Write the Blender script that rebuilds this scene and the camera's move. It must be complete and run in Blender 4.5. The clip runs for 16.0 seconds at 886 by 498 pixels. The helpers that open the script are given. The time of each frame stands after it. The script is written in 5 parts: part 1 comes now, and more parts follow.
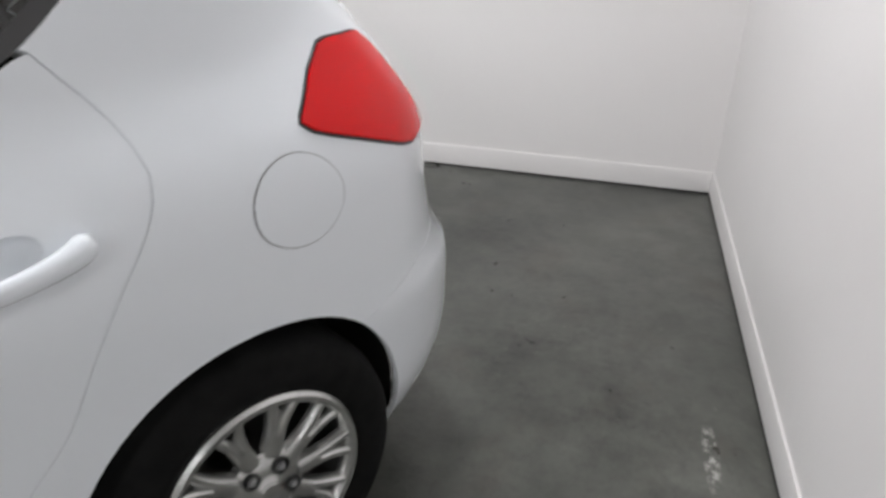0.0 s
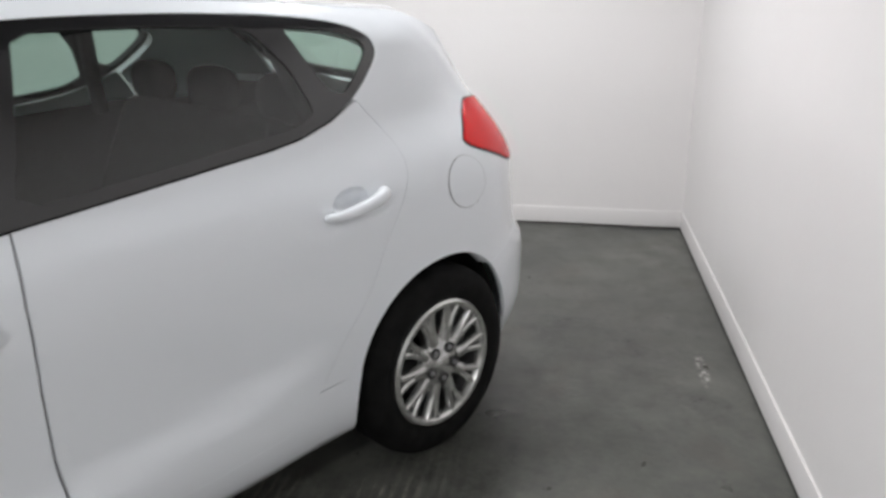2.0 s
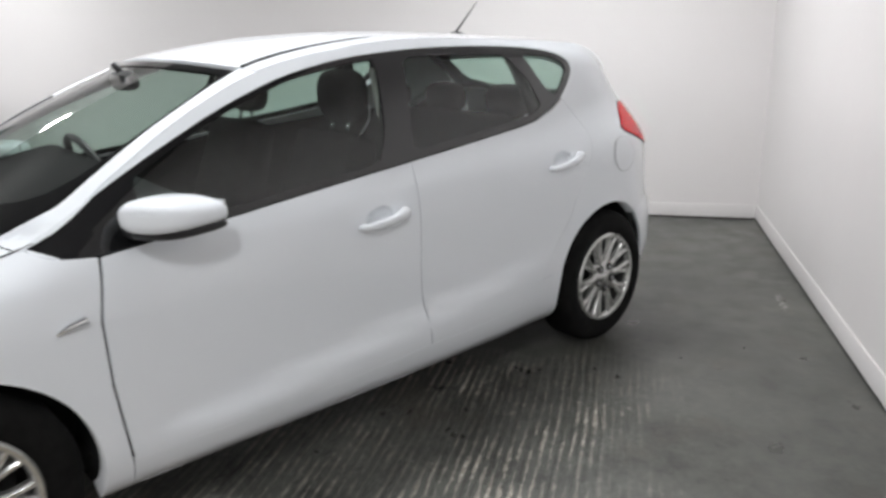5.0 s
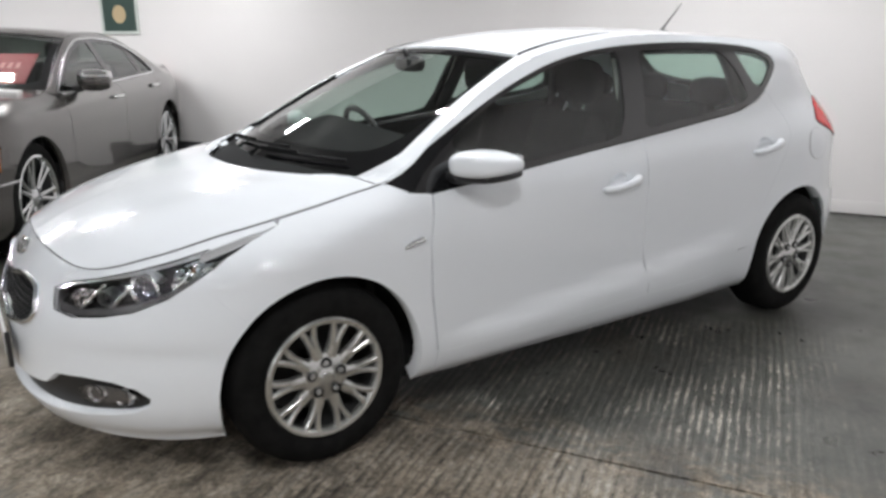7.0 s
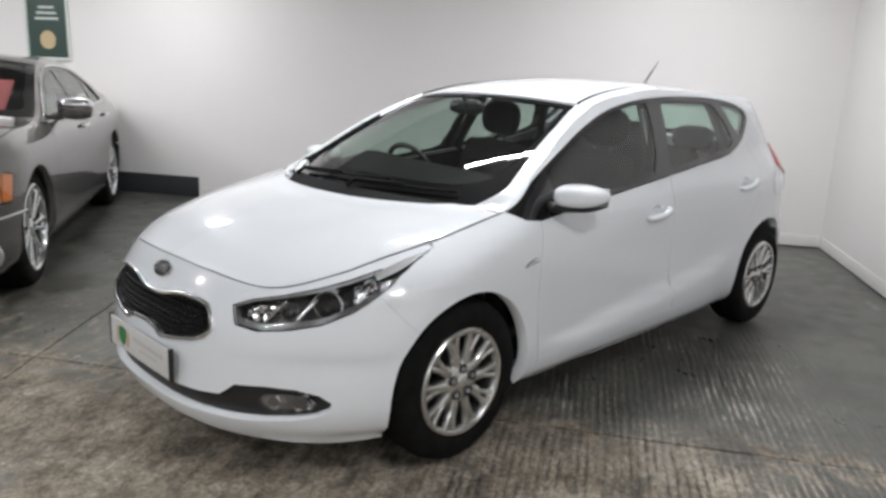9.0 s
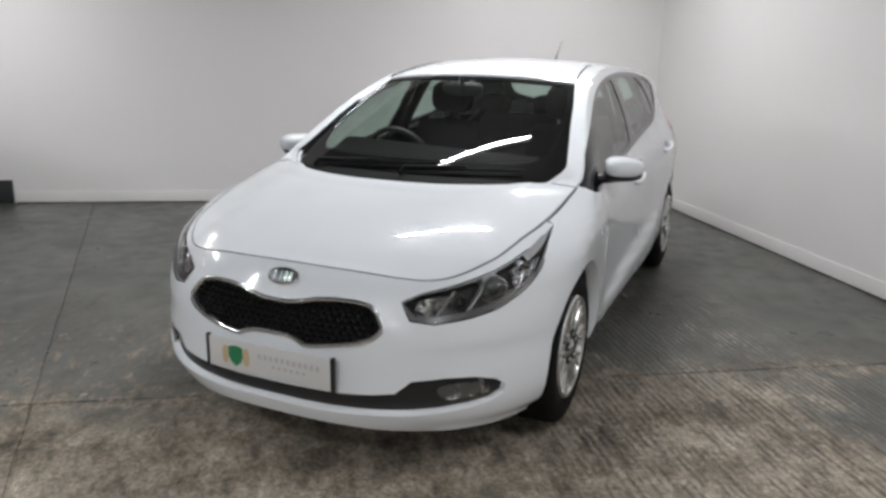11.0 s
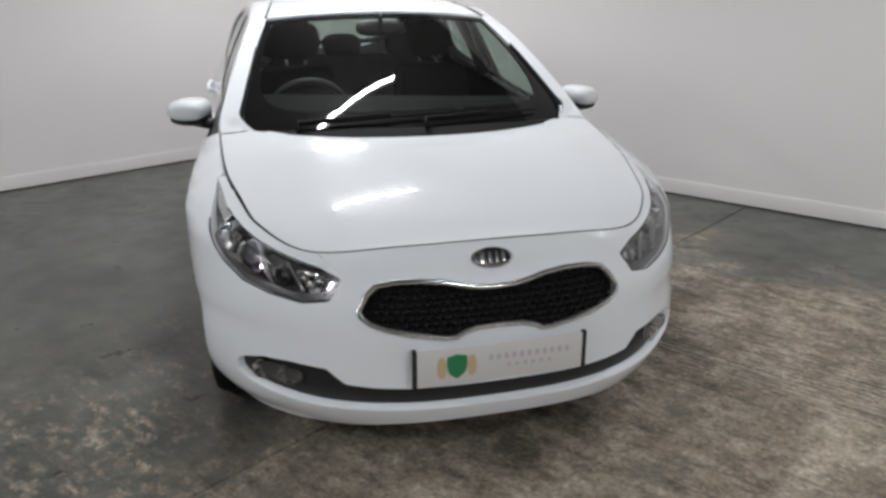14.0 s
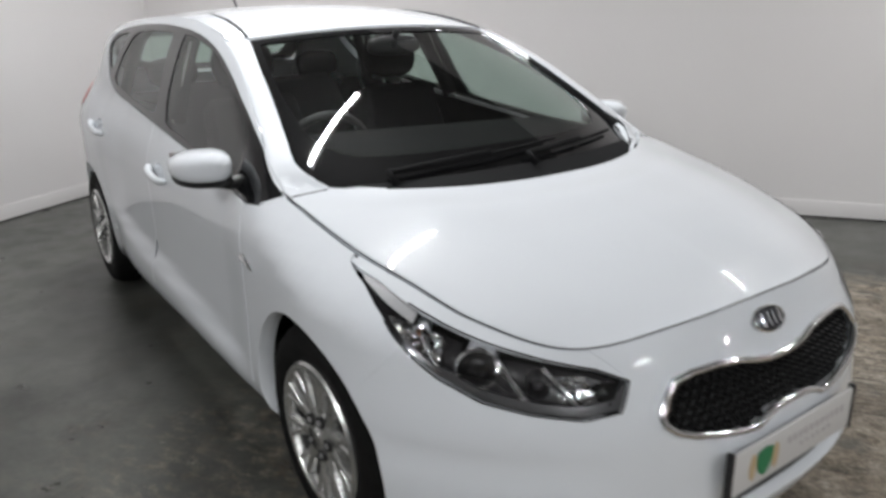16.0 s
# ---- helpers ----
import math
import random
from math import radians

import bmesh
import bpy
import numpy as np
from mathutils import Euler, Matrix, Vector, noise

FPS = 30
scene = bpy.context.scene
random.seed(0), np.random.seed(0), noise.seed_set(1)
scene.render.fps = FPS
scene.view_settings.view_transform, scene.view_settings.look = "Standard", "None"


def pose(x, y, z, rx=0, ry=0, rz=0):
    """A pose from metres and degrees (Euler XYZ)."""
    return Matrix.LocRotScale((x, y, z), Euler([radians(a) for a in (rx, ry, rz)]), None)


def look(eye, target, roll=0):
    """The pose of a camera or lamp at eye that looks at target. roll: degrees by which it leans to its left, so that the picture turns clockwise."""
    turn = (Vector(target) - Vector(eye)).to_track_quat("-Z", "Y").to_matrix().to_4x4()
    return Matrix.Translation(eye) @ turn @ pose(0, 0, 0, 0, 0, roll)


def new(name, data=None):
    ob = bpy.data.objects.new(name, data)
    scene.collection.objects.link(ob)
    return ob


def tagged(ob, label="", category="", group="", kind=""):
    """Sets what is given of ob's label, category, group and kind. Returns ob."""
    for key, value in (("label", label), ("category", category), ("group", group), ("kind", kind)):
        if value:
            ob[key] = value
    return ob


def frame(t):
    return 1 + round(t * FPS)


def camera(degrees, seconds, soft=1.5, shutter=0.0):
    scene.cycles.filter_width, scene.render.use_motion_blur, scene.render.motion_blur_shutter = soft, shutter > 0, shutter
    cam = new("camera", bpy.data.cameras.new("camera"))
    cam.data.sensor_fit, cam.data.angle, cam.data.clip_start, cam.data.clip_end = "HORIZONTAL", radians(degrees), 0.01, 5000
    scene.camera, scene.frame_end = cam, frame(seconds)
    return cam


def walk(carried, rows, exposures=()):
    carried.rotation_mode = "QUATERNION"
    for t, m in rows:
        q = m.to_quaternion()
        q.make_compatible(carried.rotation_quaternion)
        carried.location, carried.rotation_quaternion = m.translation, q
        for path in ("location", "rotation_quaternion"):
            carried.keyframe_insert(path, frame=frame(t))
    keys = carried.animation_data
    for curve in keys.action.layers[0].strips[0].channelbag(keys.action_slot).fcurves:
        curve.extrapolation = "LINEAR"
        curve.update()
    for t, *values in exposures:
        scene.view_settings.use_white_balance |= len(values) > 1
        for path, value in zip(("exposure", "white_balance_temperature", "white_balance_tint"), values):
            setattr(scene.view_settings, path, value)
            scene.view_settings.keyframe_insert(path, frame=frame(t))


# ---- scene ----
cam = camera(62.02, 16.0, 3.0, 0.4)
PATH = [
    (0, (0.817, -1.812, 1.370), (2.068, -0.536, 0.473), 2.01),
    (0.5, (0.549, -1.915, 1.366), (1.852, -0.680, 0.485), 1.45),
    (1, (0.320, -2.042, 1.378), (1.664, -0.824, 0.536), 0.37),
    (1.5, (0.076, -2.202, 1.395), (1.414, -0.923, 0.638), -0.37),
    (2, (-0.208, -2.284, 1.403), (1.174, -0.986, 0.766), -0.23),
    (2.5, (-0.408, -2.361, 1.417), (1.012, -1.085, 0.822), -0.27),
    (3, (-0.603, -2.485, 1.405), (0.807, -1.186, 0.833), 0.48),
    (3.2, (-0.685, -2.517, 1.410), (0.700, -1.199, 0.822), 0.55),
    (5.3, (-1.597, -2.767, 1.399), (-0.317, -1.326, 0.866), -1.09),
    (5.5, (-1.670, -2.754, 1.400), (-0.419, -1.287, 0.866), -0.97),
    (6, (-1.913, -2.716, 1.392), (-0.714, -1.205, 0.867), -1.34),
    (6.5, (-2.080, -2.758, 1.386), (-0.955, -1.200, 0.830), -0.66),
    (7, (-2.249, -2.895, 1.391), (-1.174, -1.300, 0.842), 0.21),
    (7.5, (-2.435, -2.961, 1.416), (-1.347, -1.364, 0.899), 0.63),
    (8, (-2.738, -2.937, 1.422), (-1.590, -1.379, 0.920), 1.21),
    (8.2, (-2.833, -2.899, 1.425), (-1.657, -1.355, 0.941), 1.72),
    (10.3, (-3.795, -1.891, 1.403), (-2.125, -0.909, 0.905), 1.55),
    (10.5, (-3.868, -1.791, 1.403), (-2.182, -0.842, 0.896), 1.46),
    (11, (-4.092, -1.493, 1.421), (-2.320, -0.707, 0.927), 1.24),
    (11.5, (-4.138, -1.130, 1.396), (-2.284, -0.556, 0.915), 0.98),
    (12, (-4.217, -0.793, 1.409), (-2.327, -0.407, 0.880), 0.48),
    (12.5, (-4.290, -0.425, 1.415), (-2.370, -0.278, 0.876), 0.44),
    (13, (-4.189, -0.052, 1.415), (-2.272, -0.109, 0.848), -0.23),
    (13.5, (-4.117, 0.314, 1.412), (-2.227, 0.062, 0.808), -0.73),
    (14, (-4.006, 0.656, 1.393), (-2.171, 0.171, 0.760), -0.24),
    (14.5, (-3.772, 0.962, 1.410), (-2.007, 0.301, 0.743), -0.86),
    (15, (-3.574, 1.281, 1.419), (-1.880, 0.454, 0.752), -1.30),
    (15.5, (-3.283, 1.440, 1.382), (-1.679, 0.442, 0.727), -1.56),
    (16, (-2.960, 1.562, 1.409), (-1.403, 0.469, 0.792), -1.46),
]
walk(cam, [(t, look(eye, target, roll)) for t, eye, target, roll in PATH], [(0, 0.44), (3.0, 0.52), (5.5, 0.47), (7, 0.46), (8.2, 0.44), (10.3, 0.11), (12.5, 0.03), (16, 0.03)])
# ---- light ----
world = bpy.data.worlds.new("world")
scene.world = world
world.use_nodes = True
world.node_tree.nodes["Background"].inputs[0].default_value = (0.9, 0.95, 1.0, 1)
world.node_tree.nodes["Background"].inputs[1].default_value = 0.05

# the room's own frame: corner of the two walls, x towards the back wall, y along it
ROOM = pose(4.178, -0.281, 0, 0, 0, 33.158)
CEILING, LAMP_HEIGHT = 3.85, 3.0
# first batten follows its windscreen reflection; most others are added fill light
BATTENS = [(-3.46, 2.78, 86, 1.1), (-6.7, 1.25, 0, 0.65), (-1.6, 1.4, 90, 0.6), (-1.3, 6.6, 90, 0.5), (-3.0, 7.35, 135, 0.9), (-2.2, 10.0, 90, 1.1), (-5.4, 7.6, 90, 0.9), (-8.0, 5.0, 90, 0.75), (-8.0, 9.0, 90, 1.3), (-11.0, 5.0, 90, 1.0), (-11.0, 2.2, 0, 1.0)]
SCUFF = (-1.99, 0.162)
LAMP_POWER, TUBE_GLOW = 69.0, 50.0


# ---- materials ----
def material(name, color, rough=0.5, metal=0.0, coat=0.0, **more):
    m = bpy.data.materials.new(name)
    m.use_nodes = True
    b = m.node_tree.nodes["Principled BSDF"]
    b.inputs["Base Color"].default_value = (*color, 1)
    b.inputs["Roughness"].default_value = rough
    b.inputs["Metallic"].default_value = metal
    b.inputs["Coat Weight"].default_value = coat
    b.inputs["Coat Roughness"].default_value = 0.025
    for key, value in more.items():
        b.inputs[key.replace("_", " ")].default_value = value
    return m


def node(m, kind, **inputs):
    n = m.node_tree.nodes.new(kind)
    for key, value in inputs.items():
        n.inputs[key.replace("_", " ")].default_value = value
    return n


def wire(m, a, out, b, into):
    m.node_tree.links.new(a.outputs[out], b.inputs[into])


def shader(m):
    return m.node_tree.nodes["Principled BSDF"]


def coords(m, scale=(1, 1, 1), turn=0.0, kind="Object"):
    c = m.node_tree.nodes.new("ShaderNodeTexCoord")
    p = m.node_tree.nodes.new("ShaderNodeMapping")
    p.inputs["Scale"].default_value = scale
    p.inputs["Rotation"].default_value = (0, 0, turn)
    wire(m, c, kind, p, "Vector")
    return p


def noise_of(m, vec, scale, detail=4.0, rough=0.55):
    n = node(m, "ShaderNodeTexNoise", Scale=scale, Detail=detail, Roughness=rough)
    wire(m, vec, "Vector", n, "Vector")
    return n


def ramp(m, source, stops, out="Fac"):
    r = m.node_tree.nodes.new("ShaderNodeValToRGB")
    while len(r.color_ramp.elements) < len(stops):
        r.color_ramp.elements.new(0.5)
    for e, (at, v) in zip(r.color_ramp.elements, stops):
        e.position = at
        e.color = (*v, 1) if isinstance(v, tuple) else (v, v, v, 1)
    wire(m, source, out, r, "Fac")
    return r


def mix(m, fac, a, b, kind="MIX"):
    """A colour mix; a and b are nodes with a Color output or plain colours."""
    x = m.node_tree.nodes.new("ShaderNodeMix")
    x.data_type, x.blend_type = "RGBA", kind
    for value, socket in ((fac, 0), (a, 6), (b, 7)):
        if isinstance(value, tuple):
            x.inputs[socket].default_value = (*value, 1)
        elif isinstance(value, (int, float)):
            x.inputs[socket].default_value = value
        else:
            m.node_tree.links.new(value, x.inputs[socket])
    return x.outputs[2]


def bump(m, height, strength, distance):
    b = node(m, "ShaderNodeBump", Strength=strength, Distance=distance)
    m.node_tree.links.new(height, b.inputs["Height"])
    wire(m, b, "Normal", shader(m), "Normal")
    return b


def math2(m, kind, a, b):
    n = m.node_tree.nodes.new("ShaderNodeMath")
    n.operation = kind
    for value, i in ((a, 0), (b, 1)):
        if isinstance(value, (int, float)):
            n.inputs[i].default_value = value
        else:
            m.node_tree.links.new(value, n.inputs[i])
    return n.outputs[0]


def plaster():
    m = material("white_plaster", (0.78, 0.765, 0.757), 0.6)
    v = coords(m)
    big, fine = noise_of(m, v, 0.6, 3), noise_of(m, v, 60, 3)
    r = ramp(m, big, [(0.3, (0.770, 0.742, 0.735)), (0.7, (0.800, 0.775, 0.767))])
    m.node_tree.links.new(r.outputs[0], shader(m).inputs["Base Color"])
    both = math2(m, "ADD", noise_of(m, v, 3, 3).outputs[0], math2(m, "MULTIPLY", fine.outputs[0], 0.12))
    bump(m, both, 0.25, 0.02)
    return m


def concrete():
    """Grey floor paint, worn through to tamped, brownish concrete where cars stand."""
    m = material("painted_concrete", (0.12, 0.125, 0.115), 0.35)
    v = coords(m)
    sep = m.node_tree.nodes.new("ShaderNodeSeparateXYZ")
    wire(m, v, "Vector", sep, "Vector")

    def times(*xs):
        out = xs[0]
        for x in xs[1:]:
            out = math2(m, "MULTIPLY", out, x)
        return out

    def step(source, low, high):
        r = m.node_tree.nodes.new("ShaderNodeMapRange")
        r.inputs[1].default_value, r.inputs[2].default_value = low, high
        m.node_tree.links.new(source, r.inputs[0])
        return r.outputs[0]

    def less(x):
        return math2(m, "SUBTRACT", 1.0, x)

    def fractal(scale, detail, rough):
        return noise_of(m, v, scale, detail, rough).outputs[0]

    # three stretches of the floor, with ragged edges
    ragged = math2(m, "MULTIPLY", math2(m, "SUBTRACT", fractal(1.5, 7, 0.7), 0.5), 2.2)
    x, y = math2(m, "ADD", sep.outputs[0], ragged), math2(m, "ADD", sep.outputs[1], math2(m, "MULTIPLY", ragged, 0.8))

    def bay(x0, x1, y0, y1, soft):
        return times(step(x, x0 - soft, x0 + soft), step(x, x1 + soft, x1 - soft), step(y, y0 - soft, y0 + soft), step(y, y1 + soft, y1 - soft))
    tamped = bay(-6.6, -2.95, 1.0, 2.75, 0.25)
    sandy = bay(-9.5, -4.60, 1.40, 4.9, 0.16)
    flaked = bay(-9.0, -3.3, 3.0, 6.4, 0.5)

    # tamping ridges along the room's x, 34 mm apart, broken into dashes
    drift = math2(m, "MULTIPLY", math2(m, "SUBTRACT", noise_of(m, coords(m, (1.2, 3.0, 1.0)), 1.0, 3).outputs[0], 0.5), 0.05)
    wave = math2(m, "SINE", math2(m, "MULTIPLY", math2(m, "ADD", sep.outputs[1], drift), 185.0), 0.0)
    dash = noise_of(m, coords(m, (5.0, 30.0, 5.0)), 1.0, 6, 0.66).outputs[0]
    crumbs = noise_of(m, coords(m, (26.0, 70.0, 26.0)), 1.0, 4, 0.65).outputs[0]
    ridge = math2(m, "ADD", math2(m, "MULTIPLY", wave, 0.135), math2(m, "ADD", dash, math2(m, "MULTIPLY", math2(m, "SUBTRACT", crumbs, 0.5), 0.42)))
    crest, trough = step(ridge, 0.545, 0.66), step(ridge, 0.43, 0.30)
    worn_off = step(fractal(2.6, 8, 0.74), 0.44, 0.60)
    show = times(tamped, math2(m, "ADD", times(worn_off, 0.95), 0.10))

    # base coat: grey-green paint, mottled by tyre marks and damp
    coat = ramp(m, noise_of(m, v, 1.1, 8, 0.64), [(0.28, (0.046, 0.048, 0.041)), (0.5, (0.086, 0.088, 0.077)), (0.72, (0.124, 0.125, 0.110))]).outputs[0]
    coat = mix(m, 0.55, coat, mix(m, 1.0, coat, ramp(m, noise_of(m, v, 7.0, 7, 0.7), [(0.34, 0.55), (0.50, 1.0), (0.66, 1.35)]).outputs[0], "MULTIPLY"))
    # bare concrete: sandy with darker streaks and pits
    bare = ramp(m, noise_of(m, v, 5.5, 10, 0.76), [(0.30, (0.115, 0.090, 0.065)), (0.46, (0.255, 0.213, 0.163)), (0.66, (0.430, 0.372, 0.303))]).outputs[0]
    streak = ramp(m, noise_of(m, coords(m, (5.5, 12.0, 5.5)), 1.0, 9, 0.76), [(0.37, 0.34), (0.47, 0.90), (0.60, 1.25)]).outputs[0]
    bare = mix(m, 0.8, bare, mix(m, 1.0, bare, streak, "MULTIPLY"))
    grain = ramp(m, noise_of(m, v, 60, 6, 0.72), [(0.30, 0.50), (0.5, 1.0), (0.70, 1.6)]).outputs[0]
    bare = mix(m, 0.9, bare, mix(m, 1.0, bare, grain, "MULTIPLY"))

    flakes = step(noise_of(m, coords(m, (12.0, 19.0, 12.0)), 1.0, 9, 0.76).outputs[0], 0.48, 0.61)
    worn = math2(m, "MAXIMUM", times(sandy, math2(m, "ADD", times(step(fractal(2.3, 9, 0.74), 0.36, 0.44), 0.58), 0.42)), times(flaked, flakes, step(fractal(1.3, 5, 0.66), 0.36, 0.50), 0.95))
    # broken edges along the joint that crosses the bay
    brink = times(step(math2(m, "ABSOLUTE", math2(m, "ADD", sep.outputs[0], 4.56 ), 0.0), 0.30, 0.02), step(noise_of(m, coords(m, (9.0, 5.0, 5.0)), 1.0, 7, 0.7).outputs[0], 0.44, 0.54), step(y, 0.6, 1.2))
    worn = math2(m, "MAXIMUM", worn, brink)
    c = mix(m, worn, coat, bare)
    pale = ramp(m, noise_of(m, v, 30, 6, 0.7), [(0.3, (0.22, 0.198, 0.165)), (0.5, (0.38, 0.348, 0.30)), (0.7, (0.56, 0.525, 0.47))]).outputs[0]
    c = mix(m, times(show, crest, less(times(sandy, 0.35))), c, pale)
    c = mix(m, times(math2(m, "MAXIMUM", show, times(tamped, sandy, 0.75)), trough, 0.82), c, (0.036, 0.033, 0.028))
    speck = ramp(m, noise_of(m, v, 24, 9, 0.8), [(0.36, 0.45), (0.48, 0.95), (0.56, 1.1), (0.68, 1.7)]).outputs[0]
    c = mix(m, math2(m, "ADD", times(math2(m, "MAXIMUM", worn, tamped), 0.62), 0.14), c, mix(m, 1.0, c, speck, "MULTIPLY"))
    # oil, damp and tyre stains
    stain = ramp(m, noise_of(m, v, 1.5, 9, 0.72), [(0.36, 0.42), (0.44, 0.78), (0.54, 1.0)]).outputs[0]
    c = mix(m, 1.0, c, stain, "MULTIPLY")
    c = mix(m, step(fractal(4.3, 7, 0.66), 0.345, 0.285), c, (0.030, 0.029, 0.026))
    c = mix(m, times(step(fractal(2.4, 5, 0.6), 0.56, 0.72), 0.35), c, (0.085, 0.066, 0.050))
    # pits and paint chips
    pits = step(noise_of(m, coords(m, (15.0, 24.0, 15.0)), 1.0, 6, 0.7).outputs[0], 0.355, 0.30)
    c = mix(m, times(pits, math2(m, "MAXIMUM", worn, times(tamped, 0.6)), 0.85), c, (0.034, 0.029, 0.024))
    chips = step(fractal(12, 7, 0.68), 0.672, 0.70)
    c = mix(m, times(chips, math2(m, "ADD", times(math2(m, "MAXIMUM", flaked, tamped), 0.75), 0.10)), c, (0.40, 0.375, 0.335))
    # a pale scuff by the side wall
    far = math2(m, "ADD", math2(m, "POWER", math2(m, "MULTIPLY", math2(m, "SUBTRACT", sep.outputs[0], SCUFF[0]), 6.0), 2.0), math2(m, "POWER", math2(m, "MULTIPLY", math2(m, "SUBTRACT", sep.outputs[1], SCUFF[1]), 42.0), 2.0))
    c = mix(m, times(step(far, 1.0, 0.2), step(fractal(30, 5, 0.65), 0.48, 0.58), 0.9), c, (0.45, 0.44, 0.41))
    m.node_tree.links.new(c, shader(m).inputs["Base Color"])
    gloss = ramp(m, noise_of(m, v, 6, 5), [(0.3, 0.26), (0.7, 0.46)]).outputs[0]
    rough = mix(m, math2(m, "MAXIMUM", times(show, crest), worn), gloss, (0.82, 0.82, 0.82))
    m.node_tree.links.new(rough, shader(m).inputs["Roughness"])
    high = math2(m, "ADD", times(math2(m, "SUBTRACT", crest, trough), tamped, 0.7), math2(m, "MULTIPLY", fractal(45, 5, 0.6), 0.35))
    high = math2(m, "SUBTRACT", high, times(pits, worn, 0.6))
    bump(m, high, 0.6, 0.007)
    return m


def paint(name, color, metal=0.0, rough=0.24):
    m = material(name, color, rough, metal, 1.0, Specular_IOR_Level=0.5 if metal else 0.04)
    v = coords(m)
    bump(m, noise_of(m, v, 260, 2).outputs[0], 0.02, 0.001)
    return m


def clear_glass(name, color, rough=0.0):
    """Thin tinted pane: a mix of a see-through tint and a mirror gloss."""
    m = bpy.data.materials.new(name)
    m.use_nodes = True
    t = m.node_tree
    t.nodes.clear()
    out = t.nodes.new("ShaderNodeOutputMaterial")
    see = t.nodes.new("ShaderNodeBsdfTransparent")
    see.inputs[0].default_value = (*color, 1)
    gloss = t.nodes.new("ShaderNodeBsdfGlossy")
    gloss.inputs["Roughness"].default_value = rough
    layer = t.nodes.new("ShaderNodeLayerWeight")
    layer.inputs[0].default_value = 0.5
    steep = t.nodes.new("ShaderNodeMath")
    steep.operation, steep.inputs[1].default_value = "POWER", 4.5
    t.links.new(layer.outputs["Facing"], steep.inputs[0])
    fres = t.nodes.new("ShaderNodeMath")
    fres.operation, fres.inputs[1].default_value, fres.inputs[2].default_value = "MULTIPLY_ADD", 0.9, 0.085
    t.links.new(steep.outputs[0], fres.inputs[0])
    x = t.nodes.new("ShaderNodeMixShader")
    t.links.new(fres.outputs[0], x.inputs[0])
    t.links.new(see.outputs[0], x.inputs[1])
    t.links.new(gloss.outputs[0], x.inputs[2])
    t.links.new(x.outputs[0], out.inputs[0])
    return m


def tread_rubber():
    m = material("tyre_rubber", (0.006, 0.006, 0.006), 0.85, Specular_IOR_Level=0.15)
    v = coords(m)
    r = ramp(m, noise_of(m, v, 18, 5), [(0.3, (0.003, 0.003, 0.003)), (0.7, (0.009, 0.0087, 0.0085))])
    m.node_tree.links.new(r.outputs[0], shader(m).inputs["Base Color"])
    return m


def faceted_mirror():
    """Bright lamp lining pressed into small facets."""
    m = material("faceted_lamp_lining", (0.6, 0.6, 0.61), 0.12, 1.0)
    v = coords(m)
    cells = node(m, "ShaderNodeTexVoronoi", Scale=38.0)
    wire(m, v, "Vector", cells, "Vector")
    r = ramp(m, cells, [(0.0, (0.16, 0.16, 0.162)), (0.5, (0.60, 0.60, 0.61)), (1.0, (0.92, 0.92, 0.93))], "Color")
    m.node_tree.links.new(r.outputs[0], shader(m).inputs["Base Color"])
    bump(m, cells.outputs["Distance"], 1.0, 0.02)
    return m


WALL, FLOOR = plaster(), concrete()
CEILING_PAINT = material("dull_ceiling", (0.16, 0.157, 0.153), 0.8)
WHITE = paint("white_car_paint", (0.755, 0.78, 0.812))
BLACK_PLASTIC = material("black_plastic", (0.012, 0.012, 0.013), 0.45)
BLACK_GLOSS = material("gloss_black_trim", (0.008, 0.008, 0.009), 0.08, Specular_IOR_Level=0.9)
FRIT = material("black_glass_border", (0.006, 0.006, 0.0065), 0.03, Specular_IOR_Level=0.5)
DARK = material("dark_liner", (0.008, 0.008, 0.008), 0.9)
CHROME = material("chrome", (0.82, 0.83, 0.84), 0.08, 1.0)
SILVER = paint("silver_wheel_lacquer", (0.55, 0.55, 0.54), 0.85, 0.27)
RUBBER = tread_rubber()
STEEL = material("black_steel_rim", (0.02, 0.02, 0.02), 0.6, 0.3)
GLASS = clear_glass("tinted_glass", (0.63, 0.76, 0.70))
SCREEN = clear_glass("windscreen_glass", (0.74, 0.80, 0.77))
DEEP_GLASS = clear_glass("deep_tinted_glass", (0.10, 0.12, 0.11))
LENS = clear_glass("clear_lens", (0.95, 0.95, 0.95))
RED_LENS = material("red_lamp_lens", (0.64, 0.002, 0.004), 0.08, 0.0, 0.0, Specular_IOR_Level=0.2)
AMBER = material("amber_lens", (0.24, 0.13, 0.08), 0.2, 0.0, 1.0)
ORANGE = material("orange_lens", (0.75, 0.20, 0.02), 0.2, 0.0, 1.0)
FACETS = faceted_mirror()
COWL_BLACK = material("dull_black_cowl", (0.006, 0.006, 0.0065), 0.8, Specular_IOR_Level=0.2)
MESH_BLACK = material("grille_black", (0.008, 0.008, 0.0085), 0.5, Specular_IOR_Level=0.22)
LAMP_INSIDE = material("smoked_chrome", (0.55, 0.55, 0.56), 0.35, 0.7)
LAMP_PALE = material("pale_lamp_lining", (0.78, 0.78, 0.79), 0.25, 0.5)
LAMP_GREY = material("lamp_surround", (0.16, 0.16, 0.165), 0.28, 0.8)
LAMP_DARK = material("lamp_housing", (0.035, 0.033, 0.036), 0.22)
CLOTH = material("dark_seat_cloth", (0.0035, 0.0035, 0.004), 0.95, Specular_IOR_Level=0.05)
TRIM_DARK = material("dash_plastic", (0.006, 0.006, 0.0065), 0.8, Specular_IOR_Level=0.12)
